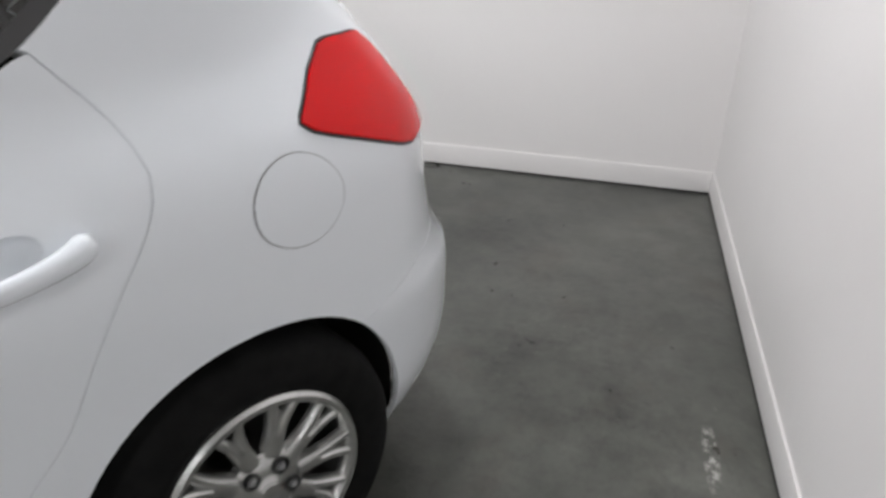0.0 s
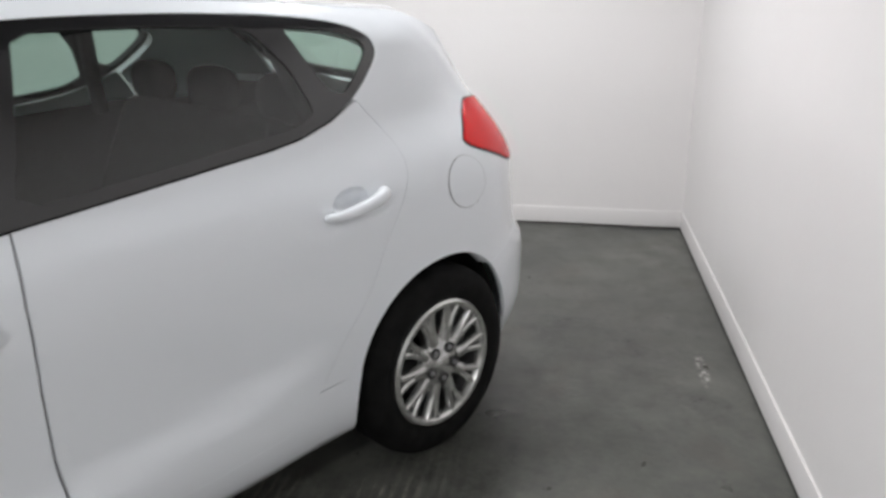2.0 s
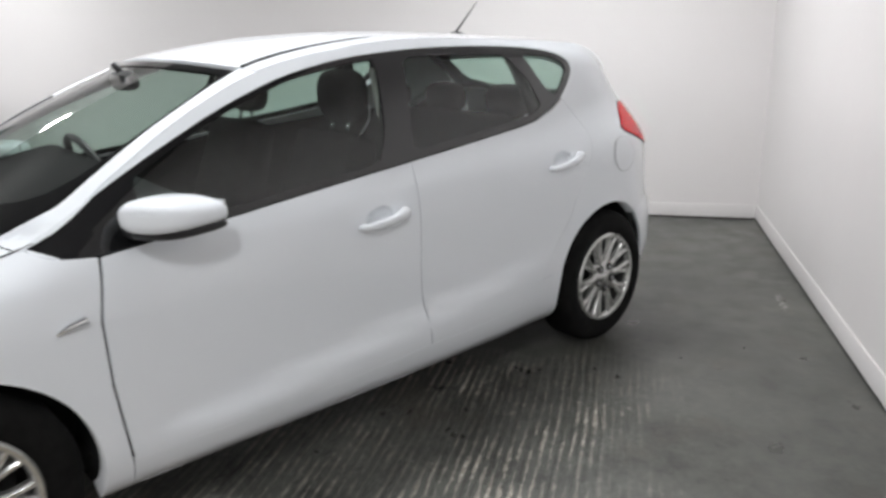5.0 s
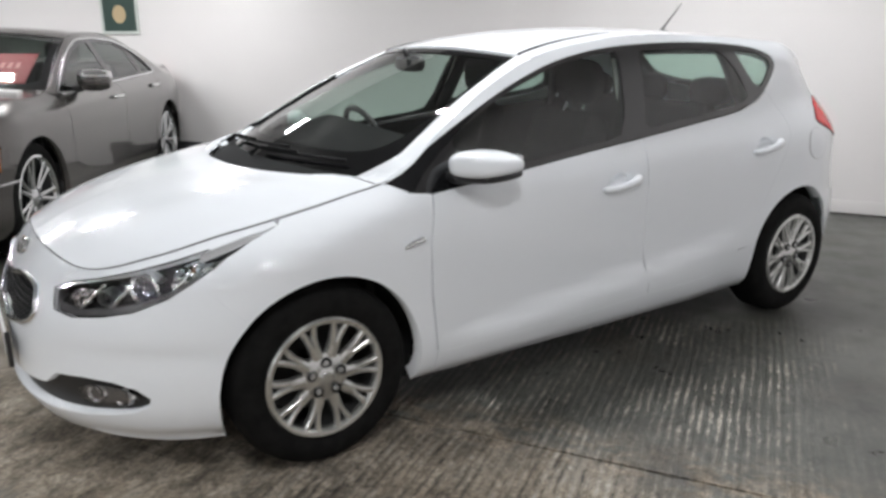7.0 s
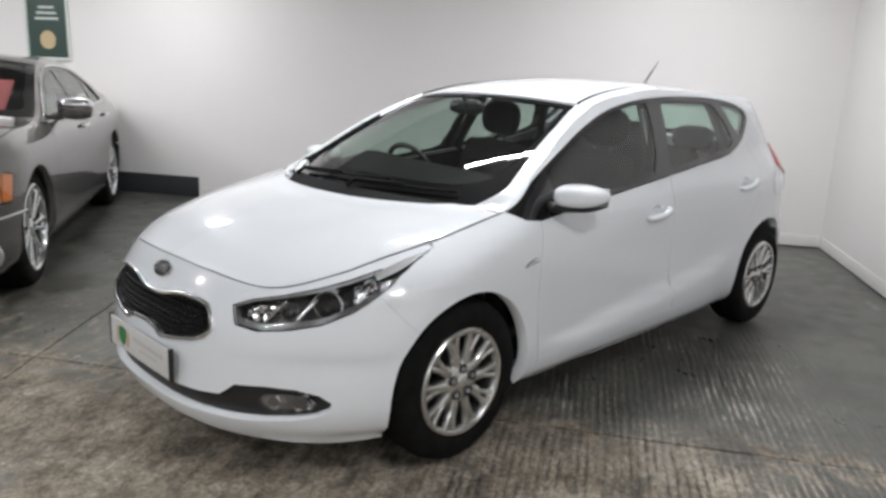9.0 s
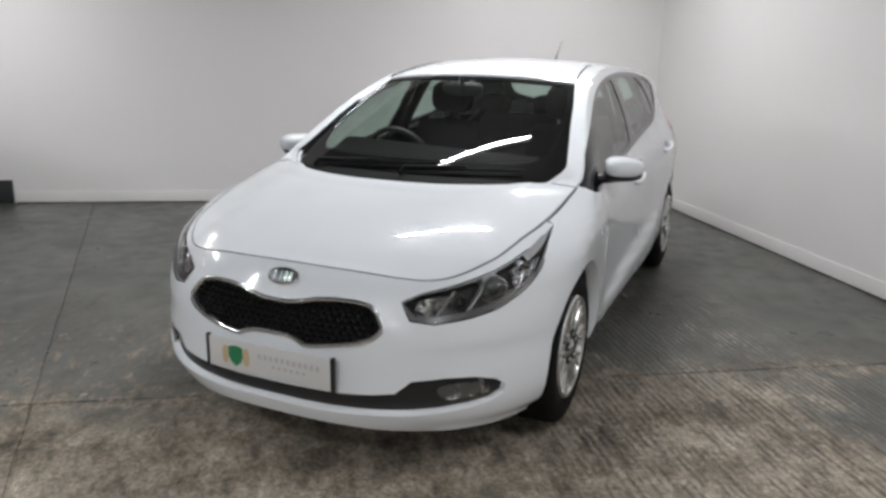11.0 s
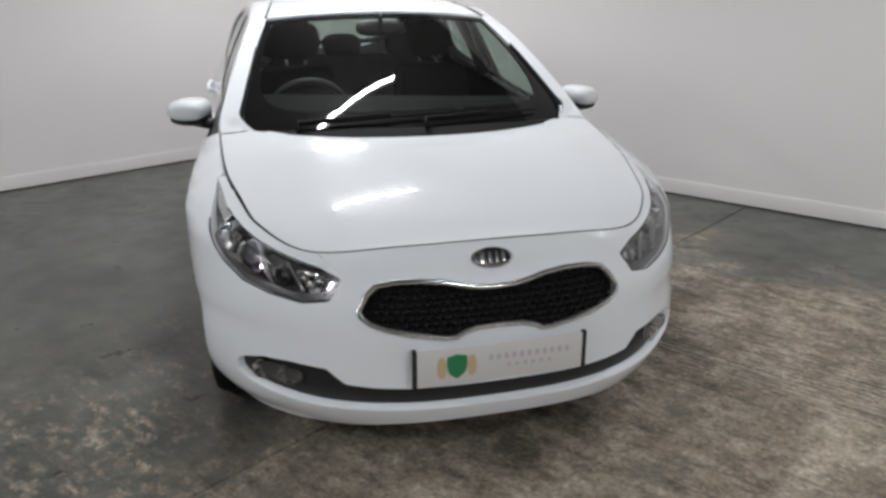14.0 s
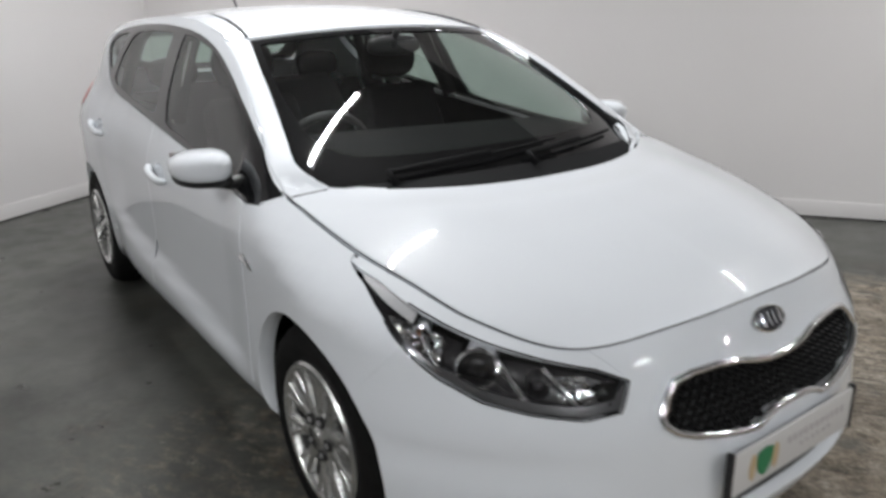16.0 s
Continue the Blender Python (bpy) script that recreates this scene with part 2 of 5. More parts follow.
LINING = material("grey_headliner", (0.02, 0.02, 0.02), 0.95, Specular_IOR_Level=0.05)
PLATE_WHITE = material("plate_white", (0.64, 0.63, 0.62), 0.4)
GREEN = material("shield_green", (0.02, 0.20, 0.08), 0.5)
GOLD = material("pale_gold_print", (0.55, 0.42, 0.25), 0.6)
INK = material("pale_grey_print", (0.50, 0.47, 0.48), 0.6)
GREY_PAINT = paint("grey_metallic_paint", (0.138, 0.128, 0.122), 0.75, 0.27)
# near-black that stands in for floor shadow along the far wall's foot
FOOT_SHADOW = material("wall_foot_shadow", (0.028, 0.031, 0.033), 0.6)
BELT_GREY = material("belt_webbing", (0.42, 0.41, 0.38), 0.8)
BADGE_DARK = material("badge_dark", (0.03, 0.03, 0.035), 0.25, 0.4)


# ---- mesh helpers ----
def mesh_of(verts, faces, normals=None, smooth=True):
    me = bpy.data.meshes.new("mesh")
    me.from_pydata([tuple(map(float, p)) for p in verts], [], [tuple(map(int, f)) for f in faces])
    me.update()
    if smooth:
        me.polygons.foreach_set("use_smooth", [True] * len(me.polygons))
        if normals is not None:
            me.normals_split_custom_set_from_vertices([tuple(map(float, n)) for n in normals])
    return me


def thing(name, label, category, m=None, group="", kind=""):
    ob = new(name)
    ob.empty_display_size = 0.2
    if m is not None:
        ob.matrix_world = m
    return tagged(ob, label, category, group, kind)


def part(name, data, mat, parent=None, label="", smooth=True):
    """Links a bmesh or mesh as one mesh object under a thing or under a part."""
    if isinstance(data, bmesh.types.BMesh):
        bm = data
        data = bpy.data.meshes.new(name)
        bm.to_mesh(data)
        bm.free()
        if smooth:
            data.polygons.foreach_set("use_smooth", [True] * len(data.polygons))
            data.set_sharp_from_angle(angle=radians(38))
    data.name = name
    if not data.materials:
        data.materials.append(mat)
    ob = new(name, data)
    if parent is not None:
        ob.parent = parent
    return tagged(ob, label)


def box(size, at=(0, 0, 0), bevel=0.0, seg=2, turn=None):
    bm = bmesh.new()
    bmesh.ops.create_cube(bm, size=1)
    bmesh.ops.scale(bm, vec=size, verts=bm.verts)
    if bevel:
        bmesh.ops.bevel(bm, geom=bm.edges[:], offset=bevel, segments=seg, affect="EDGES", profile=0.6)
    if turn is not None:
        bmesh.ops.transform(bm, matrix=turn, verts=bm.verts)
    bmesh.ops.translate(bm, vec=at, verts=bm.verts)
    return bm


def tube(points, radius, sides=8, closed=False, flat=1.0):
    """A round bar along points; flat squeezes it along z."""
    pts = [Vector(p) for p in points]
    n = len(pts)
    verts, faces = [], []
    up = Vector((0, 0, 1))
    for i, p in enumerate(pts):
        a = pts[(i - 1) % n] if closed or i else p
        b = pts[(i + 1) % n] if closed or i < n - 1 else p
        d = (b - a).normalized()
        side = d.cross(up if abs(d.z) < 0.95 else Vector((1, 0, 0))).normalized()
        top = side.cross(d)
        r = radius[i] if isinstance(radius, (list, tuple)) else radius
        for k in range(sides):
            t = 2 * math.pi * k / sides
            verts.append(p + side * (math.cos(t) * r) + top * (math.sin(t) * r * flat))
    for i in range(n if closed else n - 1):
        for k in range(sides):
            j, kk = (i + 1) % n, (k + 1) % sides
            faces.append((i * sides + k, i * sides + kk, j * sides + kk, j * sides + k))
    if not closed:
        faces += [tuple(range(sides))[::-1], tuple(range((n - 1) * sides, n * sides))]
    return mesh_of(verts, faces)


def lathe(profile, steps=48, axis="y"):
    """Turns (radius, along) points round the axis."""
    verts, faces = [], []
    for r, h in profile:
        for k in range(steps):
            t = 2 * math.pi * k / steps
            c, s = r * math.cos(t), r * math.sin(t)
            verts.append({"y": (c, h, s), "z": (c, s, h), "x": (h, c, s)}[axis])
    for i in range(len(profile) - 1):
        for k in range(steps):
            kk = (k + 1) % steps
            faces.append((i * steps + k, i * steps + kk, (i + 1) * steps + kk, (i + 1) * steps + k))
    bm = bmesh.new()
    vs = [bm.verts.new(v) for v in verts]
    for f in faces:
        bm.faces.new([vs[i] for i in f])
    bmesh.ops.remove_doubles(bm, verts=bm.verts, dist=1e-5)
    bmesh.ops.recalc_face_normals(bm, faces=bm.faces)
    return bm


def blob(size, at, power=2.4, rings=20, shape=None):
    """A rounded solid: a superellipsoid, reshaped point by point."""
    bm = bmesh.new()
    bmesh.ops.create_uvsphere(bm, u_segments=rings * 2, v_segments=rings, radius=1)
    for v in bm.verts:
        p = v.co
        k = (abs(p.x) ** power + abs(p.y) ** power + abs(p.z) ** power) ** (-1 / power)
        q = Vector((p.x * k, p.y * k, p.z * k))
        if shape:
            q = Vector(shape(q))
        v.co = Vector((q.x * size[0], q.y * size[1], q.z * size[2])) + Vector(at)
    return bm


def join(*bms):
    """Several bmeshes as one."""
    out = bmesh.new()
    for b in bms:
        me = bpy.data.meshes.new("tmp")
        b.to_mesh(me)
        b.free()
        out.from_mesh(me)
        bpy.data.meshes.remove(me)
    return out


def inside(poly, pts):
    poly, pts = np.asarray(poly), np.asarray(pts)
    x, y = pts[:, 0], pts[:, 1]
    hit = np.zeros(len(pts), bool)
    j = len(poly) - 1
    for i in range(len(poly)):
        xi, yi, xj, yj = *poly[i], *poly[j]
        cross = ((yi > y) != (yj > y))
        if cross.any():
            hit ^= cross & (x < (xj - xi) * (y - yi) / ((yj - yi) if yj != yi else 1e-12) + xi)
        j = i
    return hit


def cut_corners(poly, rounds=2, k=0.25):
    p = np.asarray(poly, float)
    for _ in range(rounds):
        q = np.roll(p, -1, 0)
        p = np.stack([p * (1 - k) + q * k, p * k + q * (1 - k)], 1).reshape(-1, 2)
    return p


def densify(poly, step):
    out = []
    p = np.asarray(poly, float)
    for a, b in zip(p, np.roll(p, -1, 0)):
        n = max(1, int(np.ceil(np.hypot(*(b - a)) / step)))
        out += [a + (b - a) * i / n for i in range(n)]
    return np.array(out)


def shrink(poly, d):
    """The closed outline moved inwards by d."""
    p = np.asarray(poly, float)
    area = np.sum(p[:, 0] * np.roll(p[:, 1], -1) - np.roll(p[:, 0], -1) * p[:, 1])
    e = np.roll(p, -1, 0) - p
    e /= np.maximum(np.linalg.norm(e, axis=1, keepdims=True), 1e-9)
    n = np.stack([-e[:, 1], e[:, 0]], 1) * np.sign(area)
    v = n + np.roll(n, 1, 0)
    v /= np.maximum((v * np.roll(n, 1, 0)).sum(1, keepdims=True), 0.35)
    return p + v * d


def patch(surf, outline, holes=(), step=0.04, gap=0.0, off=0.0, flange=0.014, mirror=False, out=None):
    """A panel of a surface: the outline (less the holes) in the surface's own coordinates, filled, lifted, and given a turned-in edge."""
    rim = shrink(densify(outline, step), gap) if gap else densify(outline, step)
    holes = [shrink(densify(h, step * 0.7), -gap) if gap else densify(h, step * 0.7) for h in holes]
    loops = [rim, *holes]
    verts = [tuple(p) for l in loops for p in l]
    edges, base = [], 0
    for l in loops:
        edges += [(base + i, base + (i + 1) % len(l)) for i in range(len(l))]
        base += len(l)
    lo, hi = rim.min(0), rim.max(0)
    gx, gy = np.meshgrid(np.arange(lo[0] + step / 2, hi[0], step), np.arange(lo[1] + step / 2, hi[1], step))
    g = np.stack([gx.ravel(), gy.ravel()], 1)
    if len(g):
        ok = inside(shrink(rim, step * 0.45), g)
        for h in holes:
            ok &= ~inside(shrink(h, -step * 0.45), g)
        verts += [tuple(p) for p in g[ok]]
    from mathutils import geometry
    vs, _, fs, *_ = geometry.delaunay_2d_cdt([Vector(v) for v in verts], edges, [], 0, 1e-7)
    vs = np.array([tuple(v) for v in vs])
    fs = np.array([tuple(f) for f in fs])
    mid = vs[fs].mean(1)
    keep = inside(rim, mid)
    for h in holes:
        keep &= ~inside(h, mid)
    fs = fs[keep]
    used = np.unique(fs)
    remap = -np.ones(len(vs), int)
    remap[used] = np.arange(len(used))
    vs, fs = vs[used], remap[fs]
    e = 1e-3
    P = surf(vs[:, 0], vs[:, 1])
    N = np.cross(surf(vs[:, 0] + e, vs[:, 1]) - surf(vs[:, 0] - e, vs[:, 1]), surf(vs[:, 0], vs[:, 1] + e) - surf(vs[:, 0], vs[:, 1] - e))
    N /= np.maximum(np.linalg.norm(N, axis=1, keepdims=True), 1e-12)
    want = out(P) if out else P - np.stack([np.clip(P[:, 0], -1.2, 1.1), P[:, 1] * 0, P[:, 2] * 0 + 0.5], 1)
    N *= np.where((N * want).sum(1) < 0, -1, 1)[:, None]
    P = P + N * off
    geo = np.cross(P[fs[:, 1]] - P[fs[:, 0]], P[fs[:, 2]] - P[fs[:, 0]])
    flip = (geo * N[fs].mean(1)).sum(1) < 0
    fs[flip] = fs[flip][:, ::-1]
    V, M, F = list(P), list(N), [tuple(f) for f in fs]
    if flange:
        seen = {}
        for f in F:
            for a, b in zip(f, f[1:] + f[:1]):
                seen[(a, b)] = seen.get((a, b), 0) + 1
        for a, b in [k for k in seen if (k[1], k[0]) not in seen]:
            i = len(V)
            pa, pb = P[a], P[b]
            V += [pa, pb, pb - N[b] * flange, pa - N[a] * flange]
            side = np.cross(pa - pb, N[a])
            side = -side / max(np.linalg.norm(side), 1e-9)
            for nn in (N[a], N[b]):
                q = side * 0.7 + nn * 0.7
                M.append(q / np.linalg.norm(q))
            M += [side, side]
            F.append((i + 1, i, i + 3, i + 2))
    V, M = np.array(V), np.array(M)
    if mirror:
        V, M = V * (1, -1, 1), M * (1, -1, 1)
        F = [f[::-1] for f in F]
    return mesh_of(V, F, M)


def coons(c0, c1, d0, d1):
    """A surface over s in -1..1 and t in 0..1 from its four edge curves."""
    def at(s, t):
        s, t = np.asarray(s, float), np.asarray(t, float)
        k = ((s + 1) / 2)[..., None]
        tt = t[..., None]
        one, low = np.ones_like(s), np.zeros_like(t)
        return ((1 - tt) * c0(s) + tt * c1(s) + (1 - k) * d0(t) + k * d1(t)
                - (1 - tt) * ((1 - k) * c0(-one) + k * c0(one)) - tt * ((1 - k) * c1(-one) + k * c1(one)))
    return at


def upward(P):
    return np.tile([0.0, 0.0, 1.0], (len(P), 1))
# ---- surface kit ----
def spline(keys):
    """A smooth curve through keys (t, values...), as a function of t."""
    keys = np.array(keys, float)
    t, v = keys[:, 0], keys[:, 1:]
    d = np.diff(v, axis=0) / np.diff(t)[:, None]
    m = np.vstack([d[:1], (d[:-1] + d[1:]) / 2, d[-1:]])
    same = (d[:-1] * d[1:]) <= 0
    m[1:-1][same] = 0

    def at(x):
        x = np.clip(np.asarray(x, float), t[0], t[-1])
        i = np.clip(np.searchsorted(t, x) - 1, 0, len(t) - 2)
        h = t[i + 1] - t[i]
        s = ((x - t[i]) / h)[..., None]
        h = h[..., None]
        out = ((1 + 2 * s) * (1 - s) ** 2 * v[i] + s * (1 - s) ** 2 * h * m[i]
               + s * s * (3 - 2 * s) * v[i + 1] + s * s * (s - 1) * h * m[i + 1])
        return out[..., 0] if out.shape[-1] == 1 else out
    return at


class Shell:
    """A car's skin round its plan: u runs from the nose (0) round the corner (1) along the side to the tail, below 0 on the left; z is the height."""

    def __init__(s, xf, xr, nose, tail, belt, section, lean, edge, shoulder, taper, cab, power, crease=None, full=0.0):
        s.xf, s.xr, s.long = xf, xr, xr - xf
        s.nose, s.tail, s.belt, s.section = spline(nose), spline(tail), spline(belt), spline(section)
        s.lean, s.shoulder, s.taper, s.cab, s.power = lean, spline(shoulder), spline(taper), spline(cab), power
        s.crease = spline(crease) if crease else None
        s.full = full
        s.edge = spline([(s.u_of_x(x, z), x, y, z) if mode == "x" else (s.u_of_y(y, z) if mode == "y" else mode, x, y, z) for mode, x, y, z in edge])

    def width(s, x, z):
        b = s.belt(x)
        t = (z - 0.18) / (b - 0.18)
        low = s.section(np.clip(t, 0, 1)) * s.taper(x)
        k = np.clip((t - 0.72) / 0.28, 0, 1)
        if s.crease is not None:
            line = s.crease(x)
            low = low + line[..., 1] * (1 / (1 + np.exp((z - line[..., 0]) / 0.012)) - 0.5)
        over = np.maximum(z - b, 0)
        return low * (1 + (s.cab(x) - 1) * k * k * (3 - 2 * k)) - s.lean[0] * over - s.lean[1] * over * over

    def base(s, u, z):
        a = np.abs(u)
        nf, mf, nr, mr = s.power
        th = np.clip(a, 0, 1) ** 1.3 * np.pi / 2
        ph = np.clip(2 + s.long - a, 0, 1) * np.pi / 2
        front, rear = a < 1, a > 1 + s.long
        x = np.where(front, s.xf - (s.xf - s.nose(z)) * np.cos(th) ** (2 / nf),
                     np.where(rear, s.xr + (s.tail(z) - s.xr) * np.cos(ph) ** (2 / nr), s.xf + a - 1))
        y = np.where(front, np.sin(th) ** (2 / mf), np.where(rear, np.sin(ph) ** (2 / mr), 1.0)) * s.width(x, z)
        y = y + np.where(front, s.full * np.sin(2 * th) ** 2 * (np.clip((0.66 - z) / 0.14, 0, 1) - 0.65 * np.exp(-((z - 0.47) / 0.045) ** 2)), 0.0)
        return np.stack([x, y], -1)

    def pos(s, u, z):
        u, z = np.broadcast_arrays(np.asarray(u, float), np.asarray(z, float))
        a = np.abs(u)
        p = s.base(a, z)
        e = s.edge(a)
        h = s.shoulder(a)
        k = np.clip((z - e[..., 2] + h) / h, 0, 1.3) ** 2
        p = p + (e[..., :2] - s.base(a, e[..., 2])) * k[..., None]
        return np.stack([p[..., 0], np.where(u < 0, -p[..., 1], p[..., 1]), z], -1)

    def u_of_x(s, x, z):
        if x < s.xf:
            c = np.clip((s.xf - x) / (s.xf - float(s.nose(z))), 0, 1) ** (s.power[0] / 2)
            return float((np.arccos(c) / (np.pi / 2)) ** (1 / 1.3))
        if x > s.xr:
            c = np.clip((x - s.xr) / (float(s.tail(z)) - s.xr), 0, 1) ** (s.power[2] / 2)
            return float(2 + s.long - np.arccos(c) / (np.pi / 2))
        return 1 + x - s.xf

    def u_of_y(s, y, z):
        w = float(s.width(np.array(s.xf - 0.5), np.array(float(z))))
        return float(np.arcsin(np.clip(abs(y) / w, 0, 1) ** (s.power[1] / 2)) / (np.pi / 2)) ** (1 / 1.3)


hatch = Shell(
    xf=-1.35, xr=1.25,
    nose=[(0.12, -2.09), (0.22, -2.15), (0.30, -2.175), (0.38, -2.168), (0.50, -2.160), (0.58, -2.140), (0.65, -2.100), (0.70, -2.065), (0.745, -2.02), (1.5, -1.6)],
    tail=[(0.15, 1.96), (0.25, 2.04), (0.33, 2.09), (0.50, 2.105), (0.58, 2.092), (0.63, 2.045), (0.72, 2.015), (0.92, 1.975), (1.05, 1.90), (1.20, 1.78), (1.36, 1.66), (1.5, 1.56)],
    belt=[(-2.2, 0.90), (-1.1, 0.925), (-0.4, 0.945), (0.4, 1.00), (0.9, 1.05), (1.3, 1.12), (2.1, 1.15)],
    section=[(0.0, 0.768), (0.06, 0.822), (0.14, 0.848), (0.28, 0.858), (0.50, 0.857), (0.68, 0.858), (0.78, 0.856), (0.88, 0.842), (1.0, 0.800)],
    lean=(0.30, 0.42),
    edge=[("y", -2.04, 0.0, 0.735), ("y", -2.026, 0.25, 0.73), ("y", -1.955, 0.50, 0.712), ("x", -1.77, 0.655, 0.762), ("x", -1.61, 0.70, 0.806), ("x", -1.45, 0.735, 0.842), ("x", -1.2, 0.755, 0.895),
          ("x", -1.0, 0.760, 0.945), ("x", -0.8, 0.715, 1.07), ("x", -0.55, 0.655, 1.21), ("x", -0.28, 0.602, 1.318), ("x", 0.05, 0.580, 1.383), ("x", 0.5, 0.575, 1.412), ("x", 0.95, 0.575, 1.402),
          ("x", 1.25, 0.577, 1.388), ("x", 1.48, 0.58, 1.358), ("x", 1.64, 0.585, 1.265), (4.3, 1.78, 0.44, 1.15), (4.6, 1.88, 0.0, 1.09)],
    shoulder=[(0, 0.07), (0.5, 0.08), (0.8, 0.12), (1.0, 0.12), (1.35, 0.10), (3.6, 0.10)],
    taper=[(-2.2, 1.0), (-2.0, 1.0), (-1.85, 1.025), (-1.65, 1.042), (-1.325, 1.034), (-0.8, 1.0), (0.8, 0.995), (1.325, 1.004), (1.8, 0.985), (2.1, 0.965)],
    cab=[(-2.2, 1.0), (0.0, 1.0), (0.6, 0.985), (1.0, 0.955), (1.3, 0.925), (1.7, 0.90), (2.1, 0.90)],
    power=(2.0, 2.7, 2.2, 4.6), full=0.018,
    crease=[(-2.2, 0.33, 0.0), (-0.95, 0.335, 0.0), (-0.70, 0.355, 0.022), (0.0, 0.415, 0.034), (0.60, 0.475, 0.032), (0.95, 0.53, 0.0), (2.1, 0.53, 0.0)])
# ---- end of kit ----
# ---- the room ----
def slab(name, size, at, mat, label="", category="wall"):
    ob = part(name, box(size, at), mat)
    ob.matrix_world = ROOM
    return tagged(ob, label, category, kind="structure")


def floor_sheet():
    """One slab, cut by two worn joints that show as shallow grooves; the second runs slightly askew."""
    rng = random.Random(5)
    cuts_x = [-16.0 + 0.16 * k for k in range(72)] + [-4.547, -4.534] + [-4.45 + 0.16 * k for k in range(35)]
    groove = cuts_x.index(-4.547)
    wander = {x: rng.uniform(-0.004, 0.004) for x in cuts_x}
    wide = {x: rng.uniform(0.004, 0.010) for x in cuts_x}
    bm = bmesh.new()

    def joint(x):
        return 5.757 + 0.2256 * x + wander[x]

    def quad(a, b, c, d):
        bm.faces.new([bm.verts.new(p) for p in (a, b, c, d)])
    for i, (x0, x1) in enumerate(zip(cuts_x, cuts_x[1:])):
        low = i == groove
        z = -0.006 if low else 0.0
        j0, j1 = joint(x0), joint(x1)
        quad((x0, -1.0, z), (x1, -1.0, z), (x1, j1 - wide[x1], z), (x0, j0 - wide[x0], z))
        quad((x0, j0 + wide[x0], z), (x1, j1 + wide[x1], z), (x1, 16.0, z), (x0, 16.0, z))
        quad((x0, j0 - wide[x0], -0.006), (x1, j1 - wide[x1], -0.006), (x1, j1 + wide[x1], -0.006), (x0, j0 + wide[x0], -0.006))
        if not low:
            for side in (-1, 1):
                quad((x0, j0 + side * wide[x0], 0), (x1, j1 + side * wide[x1], 0), (x1, j1 + side * wide[x1], -0.006), (x0, j0 + side * wide[x0], -0.006))
    for x in (-4.547, -4.534):
        quad((x, -1.0, 0), (x, 16.0, 0), (x, 16.0, -0.006), (x, -1.0, -0.006))
    quad((-16.0, -1.0, -0.15), (1.0, -1.0, -0.15), (1.0, 16.0, -0.15), (-16.0, 16.0, -0.15))
    for f in bm.faces:
        f.normal_update()
        if abs(f.normal.z) > 0.9 and f.normal.z < 0:
            f.normal_flip()
    ob = part("floor", bm, FLOOR, smooth=False)
    ob.matrix_world = ROOM
    return tagged(ob, "worn grey-painted ribbed concrete floor with open joints", "floor", kind="structure")


floor_sheet()
slab("wall_back", (0.2, 6.48, CEILING), (0.1, 3.24, CEILING / 2), WALL, "white painted plaster back wall")
slab("wall_back_far", (0.2, 9.0, CEILING), (0.112, 6.48 + 4.5, CEILING / 2), WALL, "white painted plaster wall behind the grey saloon")
slab("wall_side", (16.0, 0.2, CEILING), (-7.8, -0.1, CEILING / 2), WALL, "white painted plaster side wall")
slab("wall_far", (0.2, 15.6, CEILING), (-15.6, 7.7, CEILING / 2), WALL, "white painted plaster wall")
slab("wall_end", (16.0, 0.2, CEILING), (-7.8, 15.5, CEILING / 2), WALL, "white painted plaster end wall")
slab("ceiling", (16.4, 16.4, 0.2), (-7.6, 7.5, CEILING + 0.1), CEILING_PAINT, "dull grey ceiling", "ceiling")


def skirting(name, length, height, depth, m, mat, label):
    bm = box((length, depth, height), (-length / 2, depth / 2, height / 2), min(0.006, depth * 0.4), 2)
    ob = part(name, bm, mat)
    ob.matrix_world = ROOM @ m
    return tagged(ob, label, "baseboard", kind="structure")


skirting("baseboard", 14.0, 0.115, 0.008, pose(0, 0, 0), WALL, "low white painted baseboard along the side wall")
skirting("baseboard", 6.46, 0.115, 0.008, pose(0, 0.008, 0, 0, 0, 90) @ pose(6.46, 0, 0), WALL, "low white painted baseboard along the back wall")
# the third, black strip draws the shadow at the wall's foot as a solid
skirting("baseboard", 8.6, 0.225, 0.03, pose(0.012, 6.49, 0, 0, 0, 90) @ pose(8.6, 0, 0), FOOT_SHADOW, "black strip painted as floor shadow at the wall foot behind the grey saloon")
skirting("trim", 14.0, 0.011, 0.010, pose(0, 0.0, 0), DARK, "dark gap line under the baseboard")
skirting("trim", 6.46, 0.011, 0.010, pose(0, 0.008, 0, 0, 0, 90) @ pose(6.46, 0, 0), DARK, "dark gap line under the baseboard")

TUBE = bpy.data.materials.new("lit_tube")
TUBE.use_nodes = True
_n = TUBE.node_tree.nodes
_n.clear()
_o, _e = _n.new("ShaderNodeOutputMaterial"), _n.new("ShaderNodeEmission")
_e.inputs[0].default_value = (0.97, 0.985, 1.0, 1)
_e.inputs[1].default_value = TUBE_GLOW
TUBE.node_tree.links.new(_e.outputs[0], _o.inputs[0])


